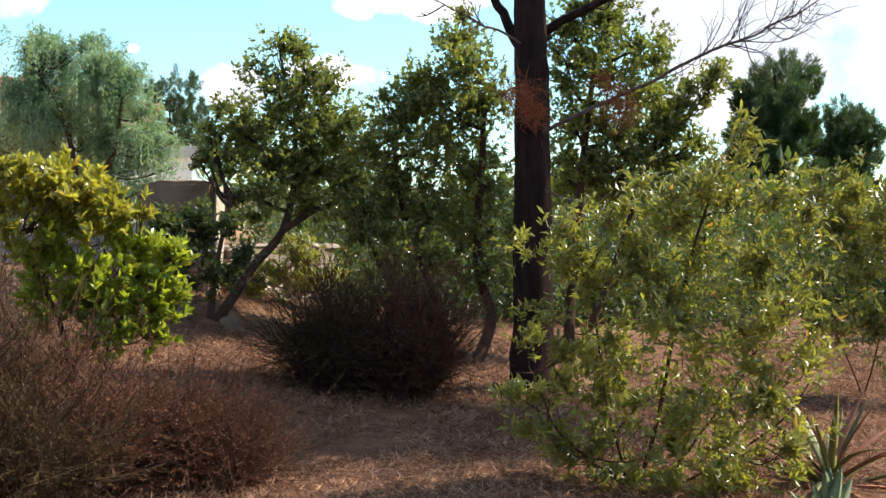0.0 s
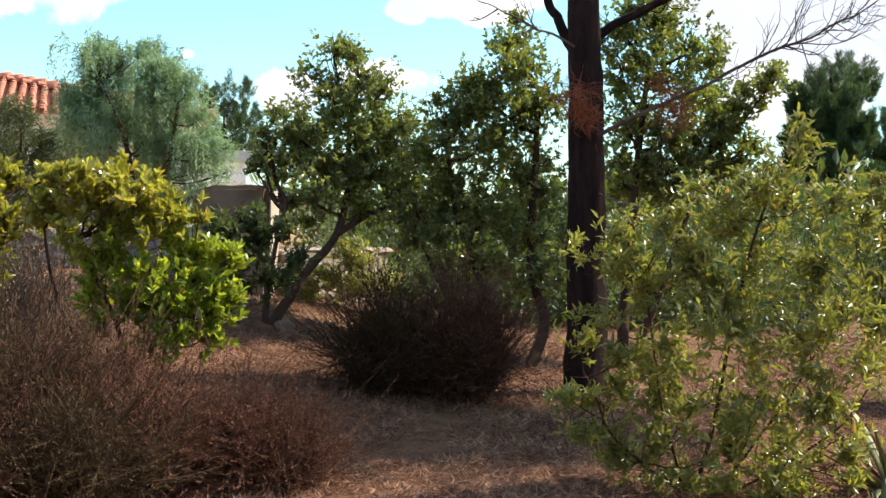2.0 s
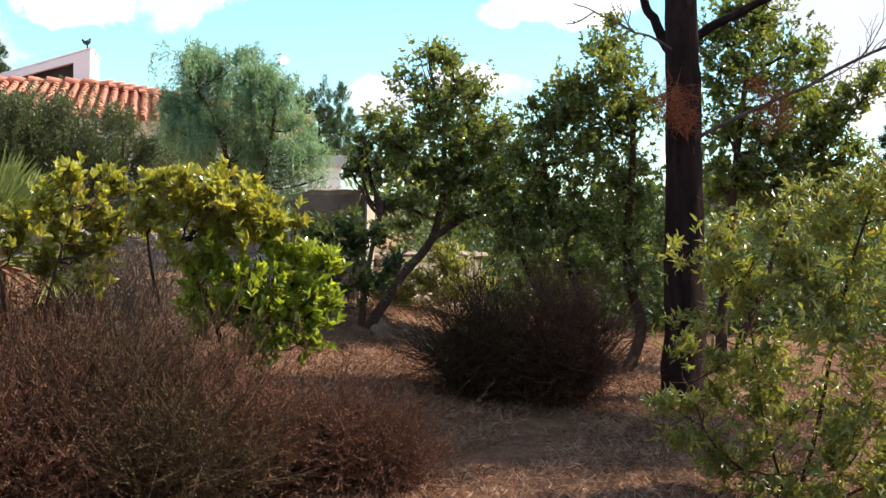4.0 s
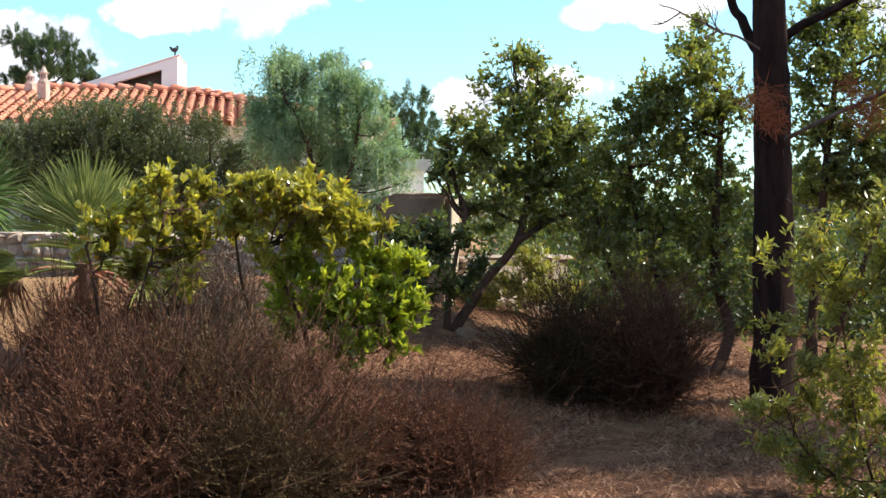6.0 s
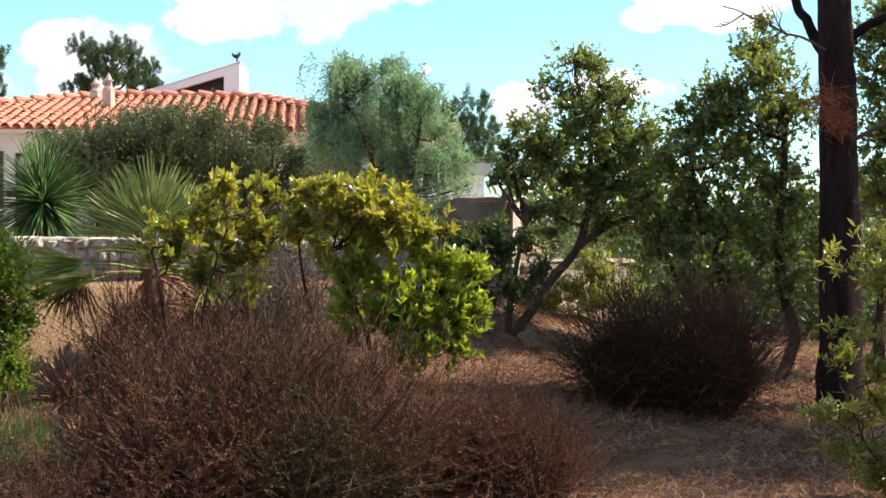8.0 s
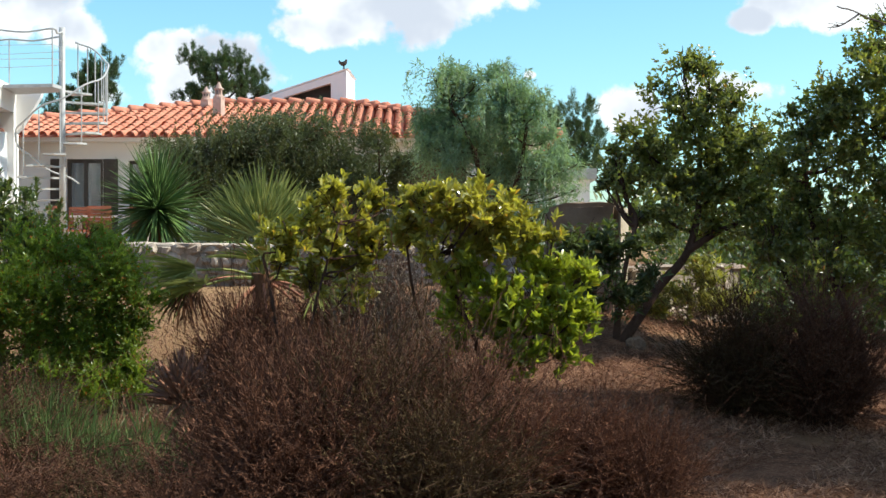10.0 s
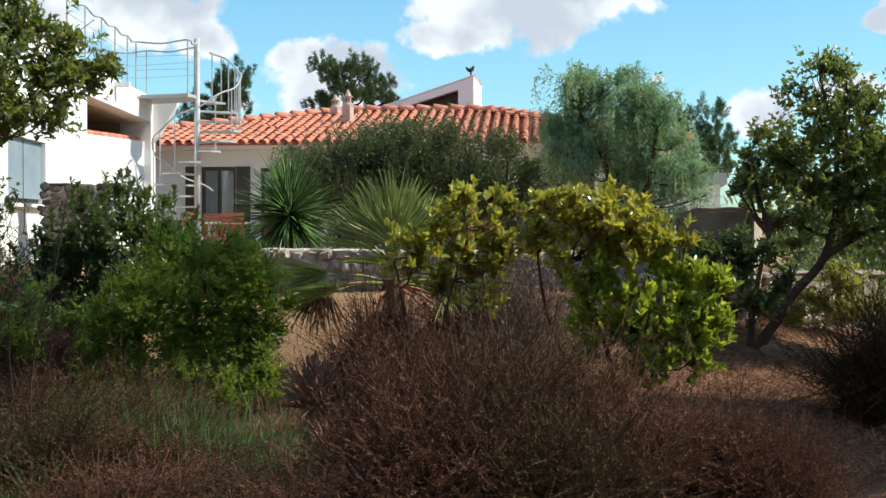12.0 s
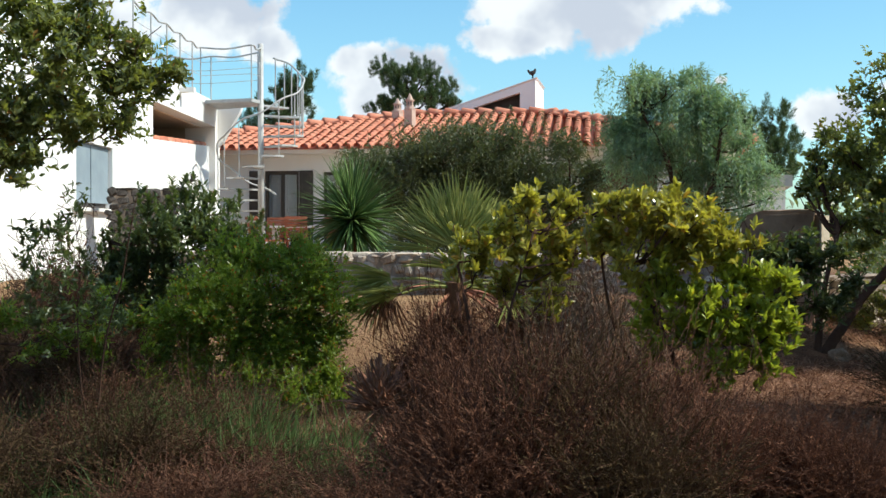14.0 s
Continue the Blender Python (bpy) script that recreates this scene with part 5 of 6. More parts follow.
def build_pillar():
    ob = thing("garden_pillar", (-2.49, 10.66, 0.55), "brown rendered stone pillar, one side coloured paler as if sunlit", "pillar")
    m = Matrix.Rotation(radians(1.0), 4, "Z")
    bm = bmesh.new()
    bmesh.ops.create_cube(bm, size=1.0, matrix=m @ Matrix.Translation((0.3, 0.27, 0.6)) @ Matrix.Diagonal((0.62, 0.5, 1.26, 1)))
    bmesh.ops.bevel(bm, geom=bm.edges[:], offset=0.035, segments=2, affect="EDGES")
    bmesh.ops.subdivide_edges(bm, edges=bm.edges[:], cuts=3, use_grid_fill=True)
    for v in bm.verts:
        v.co += v.normal * 0.022 * noise.noise(v.co * 6)
        q = m.inverted() @ v.co
        if q.z > 1.1 and q.x < 0.08:
            v.co.z -= (0.08 - q.x) * 0.7
    me = bpy.data.meshes.new("pillar_body")
    bm.to_mesh(me)
    bm.free()
    me.materials.append(SHADED_RENDER)
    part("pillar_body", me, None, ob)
    # thin lighter slab on the right: the sunlight is in its colour
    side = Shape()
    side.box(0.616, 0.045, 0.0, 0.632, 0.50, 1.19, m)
    part("side_face", side, SUNLIT_PLASTER, ob, "side face coloured pale for the sun on it")


build_pillar()


# ---------------------------------------------------------------- pine with the tall bare trunk
def build_near_pine():
    base = Vector((0.64, 8.98, 0.30))
    tree = thing("pine_tree", base, "tall dark pine trunk with dead side branches and browned needles", "tree")
    rng = np.random.default_rng(50)
    s = Shape()
    line = curve(local([(0.66, 8.98, 0.2), (0.64, 8.98, 0.6), (0.61, 8.98, 1.9), (0.57, 9.05, 3.2), (0.52, 9.1, 5.0), (0.5, 9.1, 8.4)], base), 24)
    rad = np.interp(line[:, 2], [-0.1, 0.1, 0.5, 1.6, 3.0, 7.3], [0.20, 0.165, 0.14, 0.125, 0.11, 0.05])
    sides = 26
    s.tube(line, rad, sides)
    v = s.verts[0]
    for i, p in enumerate(v):
        c = line[i // sides]
        d = p - c
        v[i] = c + d * (1 + 0.10 * noise.noise(Vector((p[0] * 9, p[1] * 9, p[2] * 2.2))) + 0.09 * noise.noise(Vector((p[0] * 30, p[1] * 30, p[2] * 7))))
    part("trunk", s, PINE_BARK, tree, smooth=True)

    def branch(points, r0, r1, mat, twigs, reach, label="", name="branch", droop=0.2, fine=0.006):
        s = Shape()
        line = crooked(rng, curve(local(points, base), 8), 0.012)
        s.tube(line, np.linspace(r0, r1, len(line)), 7)
        for _ in range(twigs):
            k = int(rng.integers(len(line) // 3, len(line)))
            d = unit(line[min(k + 1, len(line) - 1)] - line[k - 1])
            e = line[k] + unit(d * 0.8 + rng.normal(0, 0.5, 3) + np.array([0, 0, -droop])) * reach * rng.uniform(0.4, 1.1)
            mid = (line[k] + e) / 2 + rng.normal(0, 0.09, 3) * reach + np.array([0, 0, -0.12]) * reach
            tw = curve([line[k], mid, e], 4)
            s.tube(tw, np.linspace(fine, fine * 0.4, len(tw)), 4)
            for _ in range(3):
                j = int(rng.integers(3, len(tw)))
                f = tw[j] + unit(unit(e - line[k]) + rng.normal(0, 0.6, 3)) * reach * 0.35
                s.tube([tw[j], (tw[j] + f) / 2 + rng.normal(0, 0.01, 3), f], (fine * 0.5, fine * 0.4, fine * 0.25), 3)
        return part(name, s, mat, tree, label)
    branch([(0.55, 9.05, 2.65), (0.42, 9.08, 2.9), (0.33, 9.09, 3.08), (0.15, 9.1, 3.6), (-0.2, 9.1, 4.3)], 0.04, 0.02, PINE_BARK, 4, 0.3)
    # runs on out of view to carry the added shading clumps
    branch([(0.62, 9.07, 2.8), (0.85, 9.1, 2.92), (1.13, 9.13, 3.08), (1.6, 9.15, 3.4), (2.4, 9.2, 4.2), (3.8, 9.3, 4.8)], 0.035, 0.018, PINE_BARK, 5, 0.3)
    branch([(0.62, 8.95, 2.1), (1.05, 8.7, 2.3), (1.43, 8.48, 2.49), (1.67, 8.23, 2.61), (1.91, 8.08, 2.70), (2.14, 7.92, 2.82)], 0.016, 0.005, DEAD_WOOD, 30, 0.45, "bare grey dead branch with many twigs", "dead_branch", -0.25, 0.0042)
    branch([(0.52, 8.95, 2.72), (0.3, 8.8, 2.82), (0.11, 8.7, 2.88), (-0.15, 8.6, 2.98)], 0.010, 0.004, DEAD_WOOD, 7, 0.22, "thin dead branch", "dead_branch", 0.1)
    branch([(0.64, 8.9, 1.75), (0.8, 8.8, 1.68), (0.95, 8.7, 1.64)], 0.006, 0.003, DEAD_WOOD, 5, 0.2, "thin dead branch", "dead_branch", 0.1)
    for (x, y, z), n, r in (((0.50, 8.72, 2.36), 420, 0.17), ((0.60, 8.74, 2.24), 260, 0.13), ((1.16, 8.60, 2.28), 420, 0.16), ((1.06, 8.62, 2.44), 200, 0.12)):
        s = Shape()
        c = np.array(local([(x, y, z)], base)[0])
        p = c + rng.normal(0, 0.35, (n, 3)) * r
        s.leaves(p, unit(rng.normal(0, 1, (n, 3)) + np.array([0, 0, -0.2])), rng.normal(0, 1, (n, 3)), r * rng.uniform(0.5, 1.0, n), 0.004, 0, 0.2, False)
        part("dead_needle_tuft", s, RUST_NEEDLE, tree, "rust-brown dry needles")
    crown = Shape()
    # the two puffs at z 4.8 are unseen, added to shade the clearing
    heap = [(x - base.x, y - base.y, z - base.z, r) for x, y, z, r in puff(0.5, 9.1, 8.6, 1.3, 1.0, 12, 0.6, 77) + puff(3.5, 8.9, 4.8, 0.5, 0.4, 13, 0.46, 79) + puff(4.4, 9.0, 4.8, 0.5, 0.4, 13, 0.46, 80)]
    limbs(tree, PINE_BARK, rng, np.vstack([line[75:], np.array(local([(2.4, 9.2, 4.2), (3.8, 9.3, 4.8)], base))]), heap, 0.03, 5, sag=-0.05)
    pts, out, _ = clump_points(rng, heap, 900, 0.3)
    k = 26
    b = np.repeat(pts, k, 0)
    crown.leaves(b, unit(np.repeat(out, k, 0) * 0.6 + rng.normal(0, 0.8, b.shape)), rng.normal(0, 1, b.shape), 0.13 * rng.uniform(0.6, 1.2, len(b)), 0.006, 0, 0.1, False)
    part("crown", crown, PINE_NEEDLE, tree)


build_near_pine()


# ---------------------------------------------------------------- dry heath, scrub and grass
def heath_meshes(mat, seed, wide, deep, tall, stems, twigs, sprigs, blade, lean, thick):
    """Stems and foliage of a bush of many thin upright stems set with tiny leaves."""
    rng = np.random.default_rng(seed)
    a, q = rng.uniform(0, 2 * np.pi, stems), np.sqrt(rng.uniform(0, 1, stems))
    ring = np.stack([np.cos(a) * wide, np.sin(a) * deep, 0 * a], 1)
    foot = ring * (0.55 * q)[:, None]
    tip = ring * (1.1 * q)[:, None]
    tip[:, 2] = tall * (1 - 0.55 * q * q) * rng.uniform(0.55, 1.08, stems)
    mid = (foot + tip) / 2 - ring * (0.12 * q)[:, None]
    f = np.linspace(0, 1, 9)[None, :, None]
    line = foot[:, None] * (1 - f) * (1 - 2 * f) + mid[:, None] * 4 * f * (1 - f) + tip[:, None] * f * (2 * f - 1)
    wob = rng.normal(0, 1, line.shape)
    wob[:, 1:-1] = (wob[:, :-2] + wob[:, 1:-1] + wob[:, 2:]) / 3
    line = line + wob * 0.045 * np.sqrt(f)
    wood, leaf = Shape(), Shape()
    wood.tubes(line, np.linspace(thick, 0.0015, 9))
    n = stems * twigs
    who, k = np.repeat(np.arange(stems), twigs), rng.integers(2, 9, n)
    start = line[who, k]
    d = unit(start - line[who, k - 1]) + rng.normal(0, lean, (n, 3))
    g = np.linspace(0, 1, sprigs)[None, :, None]
    twig = start[:, None] + d[:, None] * g * (rng.uniform(0.08, 0.24, n) * tall ** 0.5)[:, None, None] + np.array([0, 0, 0.05]) * g * g
    wood.tubes(twig[:, [0, sprigs // 2, -1]], (0.0014, 0.0011, 0.0008))
    p, ways = twig.reshape(-1, 3), np.repeat(d, sprigs, 0)
    leaf.leaves(p, unit(ways + rng.normal(0, 0.7, p.shape)), rng.normal(0, 1, p.shape), blade * rng.uniform(0.4, 1.3, len(p)), blade * 0.22, 0, 0.1, False)
    return wood.mesh("stem", HEATH_STEM if mat is not GREY_TWIG else mat), leaf.mesh("foliage", mat)


def heath(name, label, x, y, wide, tall, meshes, turn=0.0, size=(0.42, 0.6)):
    """One bush, from meshes that are size[0] wide and size[1] tall."""
    bush = thing(name, on_ground(x, y, 0.03), label, "shrub", "dry heath scrub")
    bush.rotation_euler = (0, 0, turn)
    bush.scale = (wide / size[0], wide / size[0], tall / size[1])
    part("stem", meshes[0], None, bush)
    part("foliage", meshes[1], None, bush)
    return bush


heath("heath_bush", "dark rounded heath bush, brownish and half dry", -0.70, 8.35, 0.32, 0.74, heath_meshes(GREEN_HEATH, 60, 0.36, 0.32, 0.95, 200, 11, 36, 0.026, 1.1, 0.0026), 0.0, (0.36, 0.95))
heath("heath_bush", "dry reddish-brown heath bush", -0.22, 8.40, 0.33, 0.86, heath_meshes(DRY_HEATH, 61, 0.37, 0.33, 1.10, 200, 11, 36, 0.026, 1.1, 0.0026), 0.0, (0.37, 1.10))
SCRUB = [  # x, y, half width, height, kind
    (-2.86, 5.80, 0.34, 0.69, 0), (-2.70, 6.15, 0.42, 0.71, 0), (-2.30, 6.00, 0.45, 0.75, 1), (-1.98, 6.25, 0.42, 0.65, 0), (-1.62, 6.10, 0.38, 0.50, 2),
    (-1.30, 6.30, 0.36, 0.48, 2), (-0.98, 6.30, 0.30, 0.43, 0), (-2.45, 5.55, 0.45, 0.65, 0), (-1.85, 5.60, 0.40, 0.52, 1), (-2.85, 6.75, 0.40, 0.62, 0), (-2.2, 6.7, 0.4, 0.61, 0),
    (-3.02, 6.95, 0.36, 0.61, 0), (-3.34, 7.50, 0.30, 0.45, 0), (-3.35, 5.25, 0.42, 0.26, 1), (-3.9, 5.6, 0.45, 0.29, 0), (-4.4, 5.2, 0.45, 0.48, 1), (-4.55, 6.2, 0.45, 0.43, 0), (-3.7, 4.85, 0.4, 0.34, 0), (-4.9, 4.6, 0.4, 0.47, 1),
    (-2.75, 5.05, 0.4, 0.36, 0), (-5.2, 5.9, 0.45, 0.41, 0), (-5.6, 6.5, 0.5, 0.50, 1), (-5.0, 6.9, 0.4, 0.41, 0), (-6.2, 6.9, 0.5, 0.59, 1), (-4.3, 5.8, 0.4, 0.29, 2), (-6.6, 7.6, 0.45, 0.44, 0), (-7.2, 7.5, 0.5, 0.60, 1), (-6.0, 7.2, 0.45, 0.46, 0), (-6.9, 8.3, 0.45, 0.49, 0), (-5.3, 5.2, 0.4, 0.32, 1), (-5.9, 6.2, 0.5, 0.43, 0), (-6.6, 6.5, 0.5, 0.52, 1), (-5.4, 6.4, 0.4, 0.41, 2), (-7.4, 8.3, 0.5, 0.64, 0), (-8.0, 8.8, 0.5, 0.59, 1),
    (-3.78, 7.78, 0.34, 0.58, 0), (-4.02, 7.95, 0.26, 0.45, 0),
]
HEATHS = [[heath_meshes(mat, 70 + 5 * k + v, 0.42, 0.36, 0.6, 72, 14, 28, 0.028, 1.15, 0.0024) for v in range(4)] for k, mat in enumerate((DRY_HEATH, GREEN_HEATH, RED_HEATH))]
for i, (x, y, half, tall, kind) in enumerate(SCRUB):
    heath("heath_bush", ("dry brown heath scrub with bare stems", "olive-brown heath scrub with fine leaves", "low reddish dry heath scrub")[kind], x, y, half, tall, HEATHS[kind][i % 4], i * 2.4)
heath("dry_bush", "bare grey-brown dry bush in front of the garden wall", -2.75, 7.85, 0.42, 0.95, heath_meshes(GREY_TWIG, 95, 0.42, 0.36, 0.95, 120, 7, 12, 0.03, 0.85, 0.0035), 0.0, (0.42, 0.95))
heath("dry_bush", "bare grey-brown dry bush in front of the garden wall", -3.4, 8.6, 0.45, 0.8, heath_meshes(DRY_HEATH, 96, 0.45, 0.38, 0.8, 110, 7, 14, 0.03, 0.85, 0.0035), 0.0, (0.45, 0.8))


def blades_on_ground(name, label, category, mat, n, area, length, width, seed, upright, clumped=0.0, bare=-0.25):
    """Many blades of grass or needles on the ground, as one loose cover."""
    rng = np.random.default_rng(seed)
    x0, x1, y0, y1 = area
    p = np.stack([rng.uniform(x0, x1, n), rng.uniform(y0, y1, n)], 1)
    if clumped:
        c = np.stack([rng.uniform(x0, x1, max(3, n // 40)), rng.uniform(y0, y1, max(3, n // 40))], 1)
        p = c[rng.integers(0, len(c), n)] + rng.normal(0, clumped, (n, 2))
    v = np.array([noise.noise((a * 1.4, b * 1.4, 9.0)) for a, b in p])
    p = p[v > bare]
    n = len(p)
    z = lie(p[:, 0], p[:, 1]) + rng.uniform(0, 0.02, n) * (1 - upright)
    way = rng.normal(0, 1, (n, 3))
    way[:, 2] = np.abs(way[:, 2]) * (0.25 + upright * 3)
    s = Shape()
    s.leaves(np.column_stack([p, z]), unit(way), rng.normal(0, 1, (n, 3)), length * rng.uniform(0.4, 1.2, n), width, 0, 0.35 * upright, False)
    return tagged(part(name, s, mat), label, category, kind="stuff")


blades_on_ground("needle_litter", "dry fallen pine needles and straw covering the ground", "litter", STRAW, 130000, (-4.5, 3.6, 5.0, 11.2), 0.08, 0.006, 101, 0.08, 0.16)
blades_on_ground("needle_litter", "dark fallen needles among the dry straw", "litter", DRY_HEATH, 25000, (-5.5, 4.5, 4.6, 11.5), 0.09, 0.004, 102, 0.06)
blades_on_ground("tall_grass", "tall green grass tufts below the mastic bush", "grass", GRASS, 16000, (-6.2, -4.2, 5.9, 7.0), 0.40, 0.009, 103, 0.75, 0.09, -0.05)
blades_on_ground("scrub_grass", "sparse green grass among the dry scrub", "grass", GRASS, 11000, (-6.0, -3.2, 4.4, 6.4), 0.22, 0.009, 104, 0.65, 0.09, -0.05)
blades_on_ground("tall_grass", "tall green grass growing up through the scrub", "grass", GRASS, 7000, (-5.8, -3.7, 4.9, 6.5), 0.38, 0.009, 107, 0.7, 0.13, -0.1)
blades_on_ground("dry_lawn", "short pale dry grass on the sand before the garden wall", "grass", STRAW, 13000, (-7.2, -3.3, 7.5, 9.8), 0.07, 0.005, 106, 0.5)
blades_on_ground("dry_grass", "dry straw-coloured grass among the scrub", "grass", STRAW, 5000, (-5.6, -2.0, 4.8, 7.6), 0.26, 0.004, 105, 0.7, 0.10)


# ---------------------------------------------------------------- palms, yucca, aloe, agave, flax
def sword_mesh(name, length, width, thick, bend, mat, keel=0.3):
    """One long pointed leaf along +x, bowed, with a keel."""
    k = 7
    s = Shape()
    f = np.linspace(0, 1, k)
    w = width * np.interp(f, [0, 0.15, 0.5, 0.85, 1], [0.75, 1.0, 0.9, 0.4, 0.02])
    x, z = length * f, -bend * length * f ** 2
    v = np.concatenate([np.stack([x, -w / 2, z + keel * w], 1), np.stack([x, 0 * w, z], 1), np.stack([x, w / 2, z + keel * w], 1), np.stack([x, 0 * w, z - thick * (1 - f * 0.9)], 1)])
    i = np.arange(k - 1)[:, None]
    quads = [np.concatenate([i + a * k, i + 1 + a * k, i + 1 + b * k, i + b * k], 1) for a, b in ((1, 0), (2, 1), (3, 2), (0, 3))]
    s.put(v, np.concatenate(quads))
    return s.mesh(name, mat, True)


def rosette(name, label, category, place, meshes, n, seed, low=-10, high=80, leaf_name="leaf", core=0.03, core_mat=None, size=(0.75, 1.1), height=0.0):
    """Stiff leaves round a short stem; every leaf is a part."""
    rng = np.random.default_rng(seed)
    plant = thing(name, place, label, category)
    s = Shape()
    s.tube([(0, 0, -0.1), (0, 0, height * 0.6), (0, 0, height + 0.02)], (core, core, core * 0.6), 10)
    part("stem", s, core_mat or BARK, plant, smooth=True)
    for k in range(n):
        f = (k + 0.5) / n
        ob = part(leaf_name, meshes[k % len(meshes)], None, plant)
        tilt = low + (high - low) * f + rng.normal(0, 6)
        ob.rotation_euler = (rng.normal(0, 0.15), radians(-tilt), k * 2.39996 + rng.normal(0, 0.15))
        ob.location = (0, 0, height + 0.02 - core * (1 - f))
        q = rng.uniform(*size)
        ob.scale = (q, q, q)
    return plant


rosette("yucca", "big green yucca with stiff sword leaves on the terrace", "plant", (-6.69, 11.65, float(lie(-6.69, 11.65))),
        [sword_mesh("yucca_leaf", 0.64, 0.028, 0.006, b, YUCCA_GREEN) for b in (0.02, 0.12, 0.28)], 560, 110, -58, 88, "leaf", 0.07, PALM_DEAD, height=0.62)
rosette("yucca", "smaller green yucca beside the terrace chairs", "plant", (-6.0, 11.9, float(lie(-6.0, 11.9))),
        [sword_mesh("yucca_leaf", 0.34, 0.022, 0.006, b, YUCCA_GREEN) for b in (0.02, 0.1)], 60, 111, 5, 88, "leaf", 0.04, PALM_DEAD, height=0.08)
rosette("aloe", "reddish-brown spiky aloe half dried in the sand", "plant", on_ground(-3.88, 7.0, 0.0),
        [sword_mesh("aloe_leaf", 0.30, 0.06, 0.016, b, ALOE_SKIN, 0.22) for b in (-0.25, -0.1, 0.1)], 64, 112, -5, 85, "leaf", 0.06, ALOE_SKIN, height=0.26)
rosette("aloe", "small dried brown aloe on the sand", "plant", on_ground(-3.62, 6.62, 0.0),
        [sword_mesh("aloe_leaf", 0.20, 0.05, 0.014, b, ALOE_SKIN, 0.22) for b in (-0.2, 0.05)], 34, 113, -5, 80, "leaf", 0.05, ALOE_SKIN, height=0.05)
rosette("agave", "grey-green agave with thick pointed leaves", "plant", on_ground(1.78, 5.9, 0.06),
        [sword_mesh("agave_leaf", 0.28, 0.08, 0.03, b, AGAVE_SKIN, 0.18) for b in (-0.12, 0.0)], 14, 114, 25, 85, "leaf", 0.08, AGAVE_SKIN, height=0.02)
rosette("flax_plant", "flax plant with long sword leaves partly yellowed", "plant", on_ground(1.95, 6.45, 0.0),
        [sword_mesh("flax_leaf", 0.55, 0.045, 0.008, b, m, 0.25) for b, m in ((0.05, FLAX_SKIN), (0.3, RED_STALK), (0.15, PALM_DEAD), (0.5, FLAX_SKIN))], 30, 115, 12, 75, "leaf", 0.05, PALM_DEAD)


def fan_mesh(name, radius, blades, mat, sweep, droop, seed, ragged=0.1):
    """A palm fan: folded blades spreading from one point at the end of a stalk along +x."""
    rng = np.random.default_rng(seed)
    s = Shape()
    a = np.radians(np.linspace(-sweep, sweep, blades) + rng.normal(0, 1.5, blades))
    n = len(a)
    way = np.stack([np.cos(a), np.sin(a), -droop * np.abs(np.sin(a)) + rng.normal(0, 0.04, n)], 1)
    base = np.zeros((n, 3)) + way * 0.02
    s.leaves(base, way, np.cross(way, np.array([0, 0, 1.0])) + rng.normal(0, 0.1, (n, 3)), radius * rng.uniform(1 - ragged * 2, 1, n), radius * 0.042, 0.5, 0.12 + droop * 0.3)
    return s.mesh(name, mat)


def fan_palm(name, label, place, fronds, seed):
    rng = np.random.default_rng(seed)
    palm = thing(name, place, label, "palm")
    s = Shape()
    s.tube(crooked(rng, curve([(0, 0, -0.1), (0.02, 0, 0.3), (0, 0, 0.62)], 4), 0.01), np.linspace(0.11, 0.08, 9), 12)
    part("trunk", s, PALM_DEAD, palm, "short trunk wrapped in dead leaf bases")
    fresh = [fan_mesh("fan", 0.44, 32, PALM_GREEN, 72, 0.1, k) for k in range(3)]
    dead = [fan_mesh("fan", 0.40, 20, PALM_DEAD, 60, 0.8, 10 + k, 0.25) for k in range(3)]
    for k, (turn, tilt, reach, dry, roll) in enumerate(fronds):
        frond = Shape()
        frond.tube(curve([(0, 0, 0), (reach * 0.5, 0, 0.03), (reach, 0, 0)], 4), np.linspace(0.014, 0.008, 9), 5)
        stalk = part("frond", frond, RED_STALK if dry else PALM_GREEN, palm, "dry hanging frond" if dry else "green fan frond")
        stalk.location = (0, 0, 0.58)
        stalk.rotation_euler = (0, radians(-tilt), radians(turn))
        fan = part("fan", (dead if dry else fresh)[k % 3], None, stalk)
        fan.location = (reach, 0, 0)
        fan.rotation_euler = (radians(roll) + rng.normal(0, 0.15), radians(-8 if not dry else 25), rng.normal(0, 0.1))
    return palm


fan_palm("fan_palm", "dwarf fan palm with green fans and dry hanging fronds", on_ground(-3.98, 8.34, 0.0),
         [(116, 80, 0.42, False, 0), (100, 70, 0.36, False, 8), (206, 64, 0.30, False, 80), (192, 76, 0.34, False, 55), (150, 70, 0.36, False, 25), (26, 62, 0.32, False, 80), (44, 76, 0.34, False, 60),
          (296, 66, 0.30, False, 0), (210, 8, 0.46, False, 20), (235, -4, 0.44, False, 10), (190, -2, 0.46, False, -25), (20, 0, 0.46, False, 40), (0, -10, 0.42, False, 30), (335, 8, 0.42, False, 10),
          (300, 20, 0.36, False, 0), (215, -4, 0.50, True, 20), (190, -8, 0.46, True, 0), (0, -26, 0.46, True, 30), (300, -36, 0.40, True, 0), (250, -40, 0.40, True, 0), (340, -30, 0.44, True, 0), (30, -20, 0.44, True, 0), (285, -70, 0.22, True, 10), (250, -66, 0.24, True, -10), (320, -68, 0.24, True, 0), (215, -60, 0.26, True, 0), (268, -78, 0.16, True, 0), (303, -76, 0.18, True, 0)], 120)


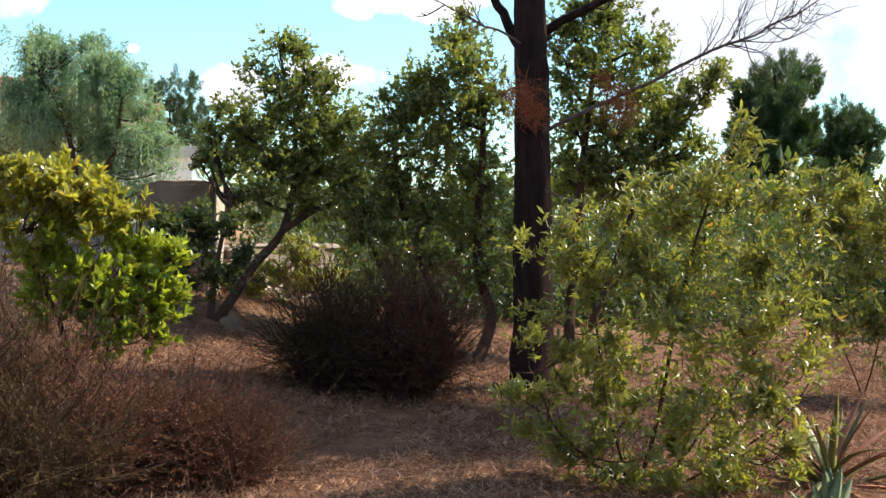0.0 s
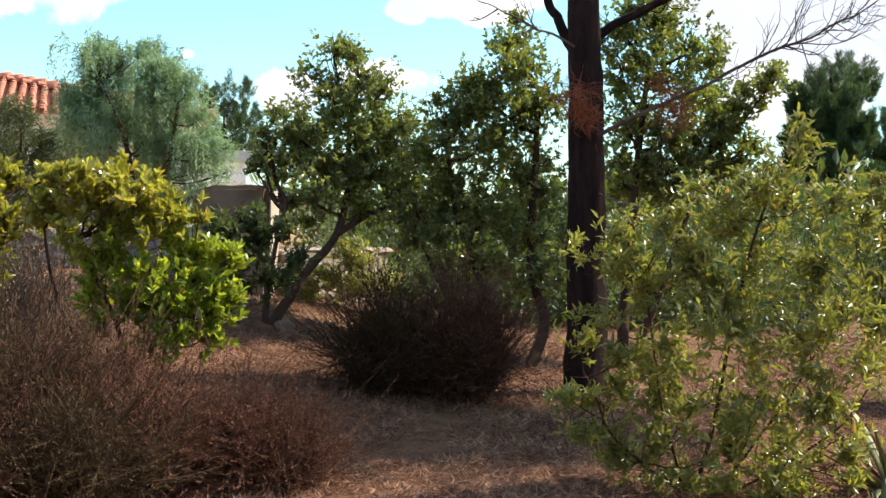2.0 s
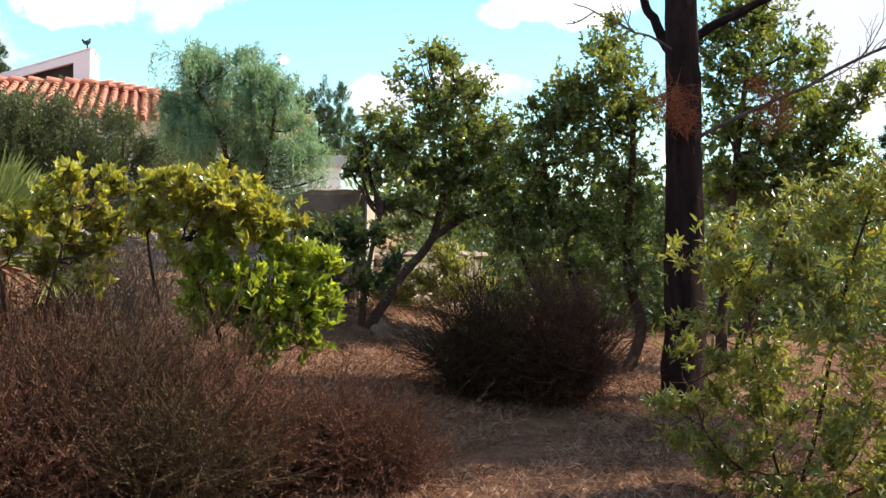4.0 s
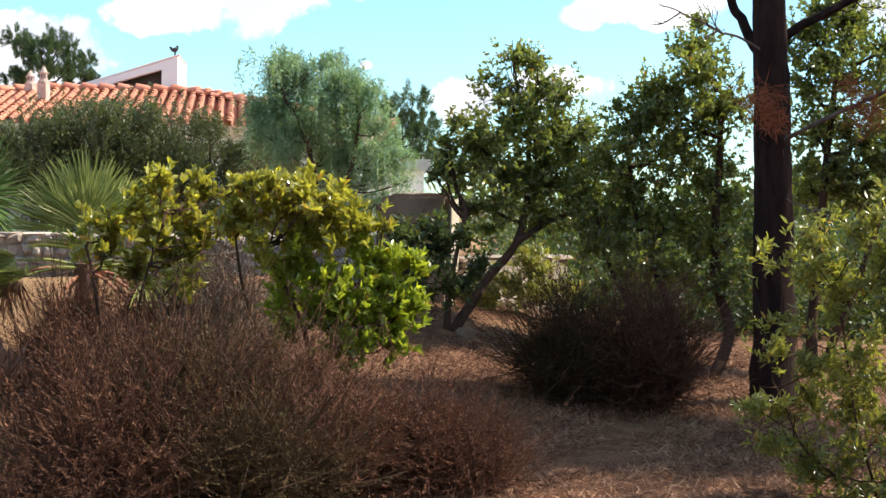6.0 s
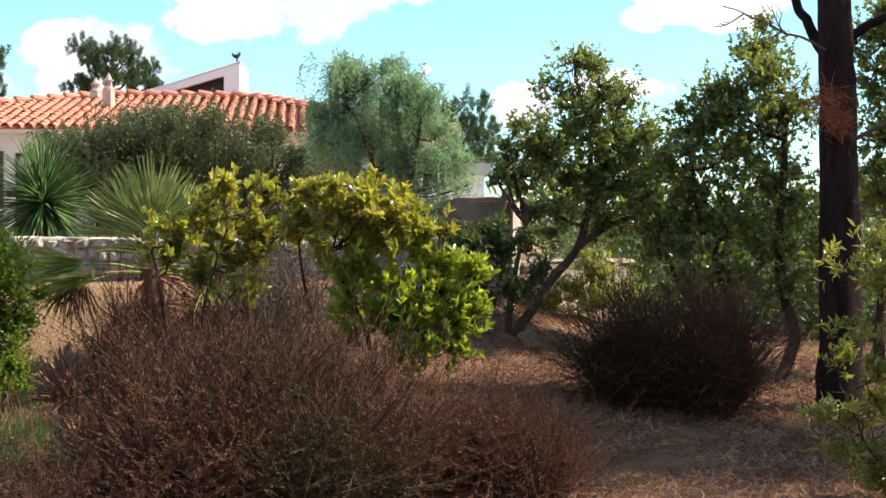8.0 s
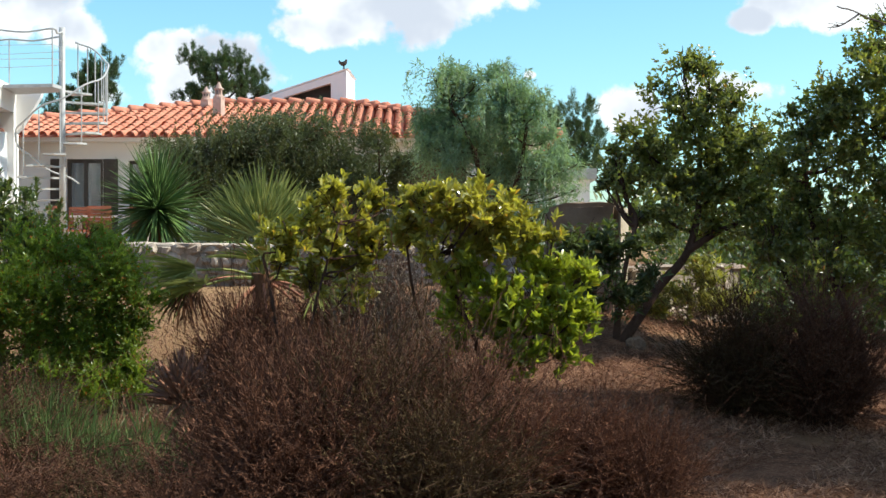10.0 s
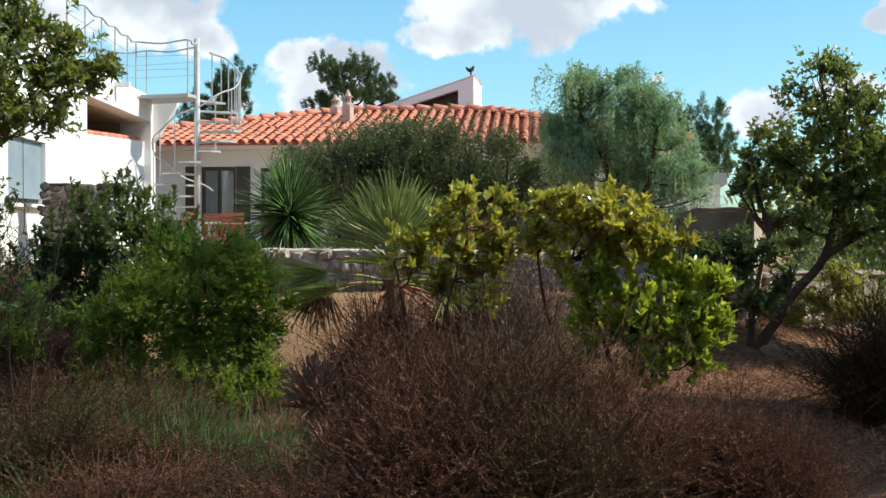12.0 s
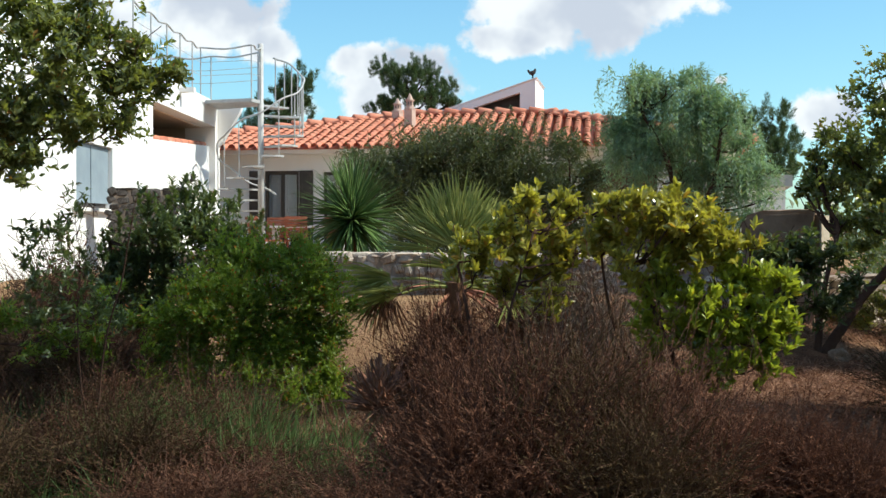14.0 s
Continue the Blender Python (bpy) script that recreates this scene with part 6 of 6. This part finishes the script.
def prickly_pear(place, seed):
    rng = np.random.default_rng(seed)
    ob = thing("prickly_pear", place, "small green prickly pear cactus", "cactus")
    for k in range(7):
        bm = bmesh.new()
        bmesh.ops.create_uvsphere(bm, u_segments=12, v_segments=8, radius=0.075)
        for v in bm.verts:
            v.co = Vector((v.co.x * 0.8, v.co.y * 0.22, v.co.z * 1.15 + 0.075))
        me = bpy.data.meshes.new("pad")
        bm.to_mesh(me)
        bm.free()
        me.materials.append(AGAVE_SKIN)
        pad = part("pad", me, None, ob)
        pad.location = (rng.normal(0, 0.1), rng.normal(0, 0.05), 0.12 * (k // 3))
        pad.rotation_euler = (rng.normal(0, 0.2), rng.normal(0, 0.45), rng.uniform(0, 3))


prickly_pear(on_ground(4.15, 12.4, 0.02), 130)


# ---------------------------------------------------------------- terrace furniture
def folding_chair(m):
    chair = thing("folding_chair", (0, 0, 0), "red-brown slatted wooden folding chair on the terrace", "chair", "terrace chairs")
    chair.matrix_world = m

    def bar(name, a, b, r=0.016):
        s = Shape()
        d = Vector(b) - Vector(a)
        q = Matrix.Translation(Vector(a)) @ d.to_track_quat("Z", "Y").to_matrix().to_4x4()
        s.box(-r, -r * 0.6, 0, r, r * 0.6, d.length, q)
        part(name, s, TEAK, chair)
    for x in (-0.2, 0.2):
        bar("leg", (x, 0.22, 0), (x, -0.2, 0.44))
        bar("leg", (x * 0.9, -0.22, 0), (x * 0.9, 0.2, 0.44))
        bar("back_post", (x, 0.2, 0.44), (x, 0.32, 0.9))
    for k in range(6):
        bar("seat_slat", (-0.22, -0.2 + 0.08 * k, 0.45), (0.22, -0.2 + 0.08 * k, 0.45), 0.03)
    for k in range(6):
        f = k / 5
        bar("back_slat", (-0.2, 0.225 + 0.095 * f, 0.53 + 0.35 * f), (0.2, 0.225 + 0.095 * f, 0.53 + 0.35 * f), 0.05)
    return chair


first = folding_chair(pose(-13.95, 21.2, 1.0, 0, 0, 150))
copy_thing(first, pose(-13.35, 21.35, 1.0, 0, 0, 205))
copy_thing(first, pose(-12.6, 21.75, 1.0, 0, 0, 185))
copy_thing(first, pose(-14.3, 22.0, 1.0, 0, 0, 20))


def garden_table():
    table = thing("garden_table", (-13.5, 22.0, 1.0), "white garden table on the terrace", "table")
    s = Shape()
    s.box(-0.75, -0.4, 0.70, 0.75, 0.4, 0.74, Matrix.Rotation(radians(25), 4, "Z"))
    part("tabletop", s, WHITE_PAINT, table)
    for x, y in ((-0.65, -0.3), (0.65, -0.3), (0.65, 0.3), (-0.65, 0.3)):
        s = Shape()
        s.box(x - 0.03, y - 0.03, 0, x + 0.03, y + 0.03, 0.698, Matrix.Rotation(radians(25), 4, "Z"))
        part("leg", s, WHITE_PAINT, table)


garden_table()


# ---------------------------------------------------------------- loose stones by the leaning tree
def loose_stone(x, y, r, seed):
    bm = bmesh.new()
    bmesh.ops.create_icosphere(bm, subdivisions=3, radius=1.0)
    for v in bm.verts:
        v.co *= 1 + 0.35 * noise.noise(v.co * 1.3 + Vector((seed * 7, 0, 0))) + 0.08 * noise.noise(v.co * 5)
    me = bpy.data.meshes.new("stone")
    bm.to_mesh(me)
    bm.free()
    me.materials.append(BROWN_STONE)
    ob = new("stone", me)
    ob.location = on_ground(x, y, -r * 0.25)
    ob.scale = (r * 1.1, r * 0.9, r * 0.75)
    ob.rotation_euler = (0.1 * seed, 0.2, seed * 1.3)
    tagged(ob, "brown loose field stone lying under the leaning tree", "stone", "loose stones")


for i, (x, y, r) in enumerate(((-1.90, 9.62, 0.075), (-1.56, 9.66, 0.085), (-2.02, 9.75, 0.05), (-1.42, 9.8, 0.05), (-2.35, 9.5, 0.06), (-1.3, 10.1, 0.05))):
    loose_stone(x, y, r, i)


# ---------------------------------------------------------------- woods round the place
def build_woods():
    rng = np.random.default_rng(140)
    s = Shape()
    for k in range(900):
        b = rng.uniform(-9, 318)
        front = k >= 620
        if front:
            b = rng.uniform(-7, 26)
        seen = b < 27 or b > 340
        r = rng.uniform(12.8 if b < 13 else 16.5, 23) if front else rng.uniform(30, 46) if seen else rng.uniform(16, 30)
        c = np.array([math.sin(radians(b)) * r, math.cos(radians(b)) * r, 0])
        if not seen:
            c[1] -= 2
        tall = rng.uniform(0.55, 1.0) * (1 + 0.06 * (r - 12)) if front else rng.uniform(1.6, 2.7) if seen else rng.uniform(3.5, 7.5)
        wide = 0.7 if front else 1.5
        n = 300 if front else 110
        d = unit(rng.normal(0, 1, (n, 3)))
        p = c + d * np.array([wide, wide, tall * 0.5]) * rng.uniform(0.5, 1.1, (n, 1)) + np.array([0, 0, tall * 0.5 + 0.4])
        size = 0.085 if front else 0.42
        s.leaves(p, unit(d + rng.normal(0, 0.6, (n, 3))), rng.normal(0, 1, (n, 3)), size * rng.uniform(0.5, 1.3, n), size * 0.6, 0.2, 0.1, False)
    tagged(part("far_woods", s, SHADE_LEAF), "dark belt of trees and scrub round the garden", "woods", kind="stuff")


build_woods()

# ---------------------------------------------------------------- pieces of the garden walls
stone_wall("wall_garden", "low field-stone retaining wall of the terrace", (-7.6, 9.76), (-2.55, 10.72), 1.43, 0.34, 150, 300)
# the yard wall's shade is in the colour of its stones
stone_wall("wall_yard", "field-stone yard wall beside the white wing, coloured dark for shade", (-11.22, 13.38), (-10.60, 13.90), 2.18, 0.3, 152, 110, SHADED_STONES)
stone_wall("wall_side", "low rubble garden wall beside the pillar", (-1.75, 11.1), (-1.0, 12.2), 1.24, 0.32, 151, 60)
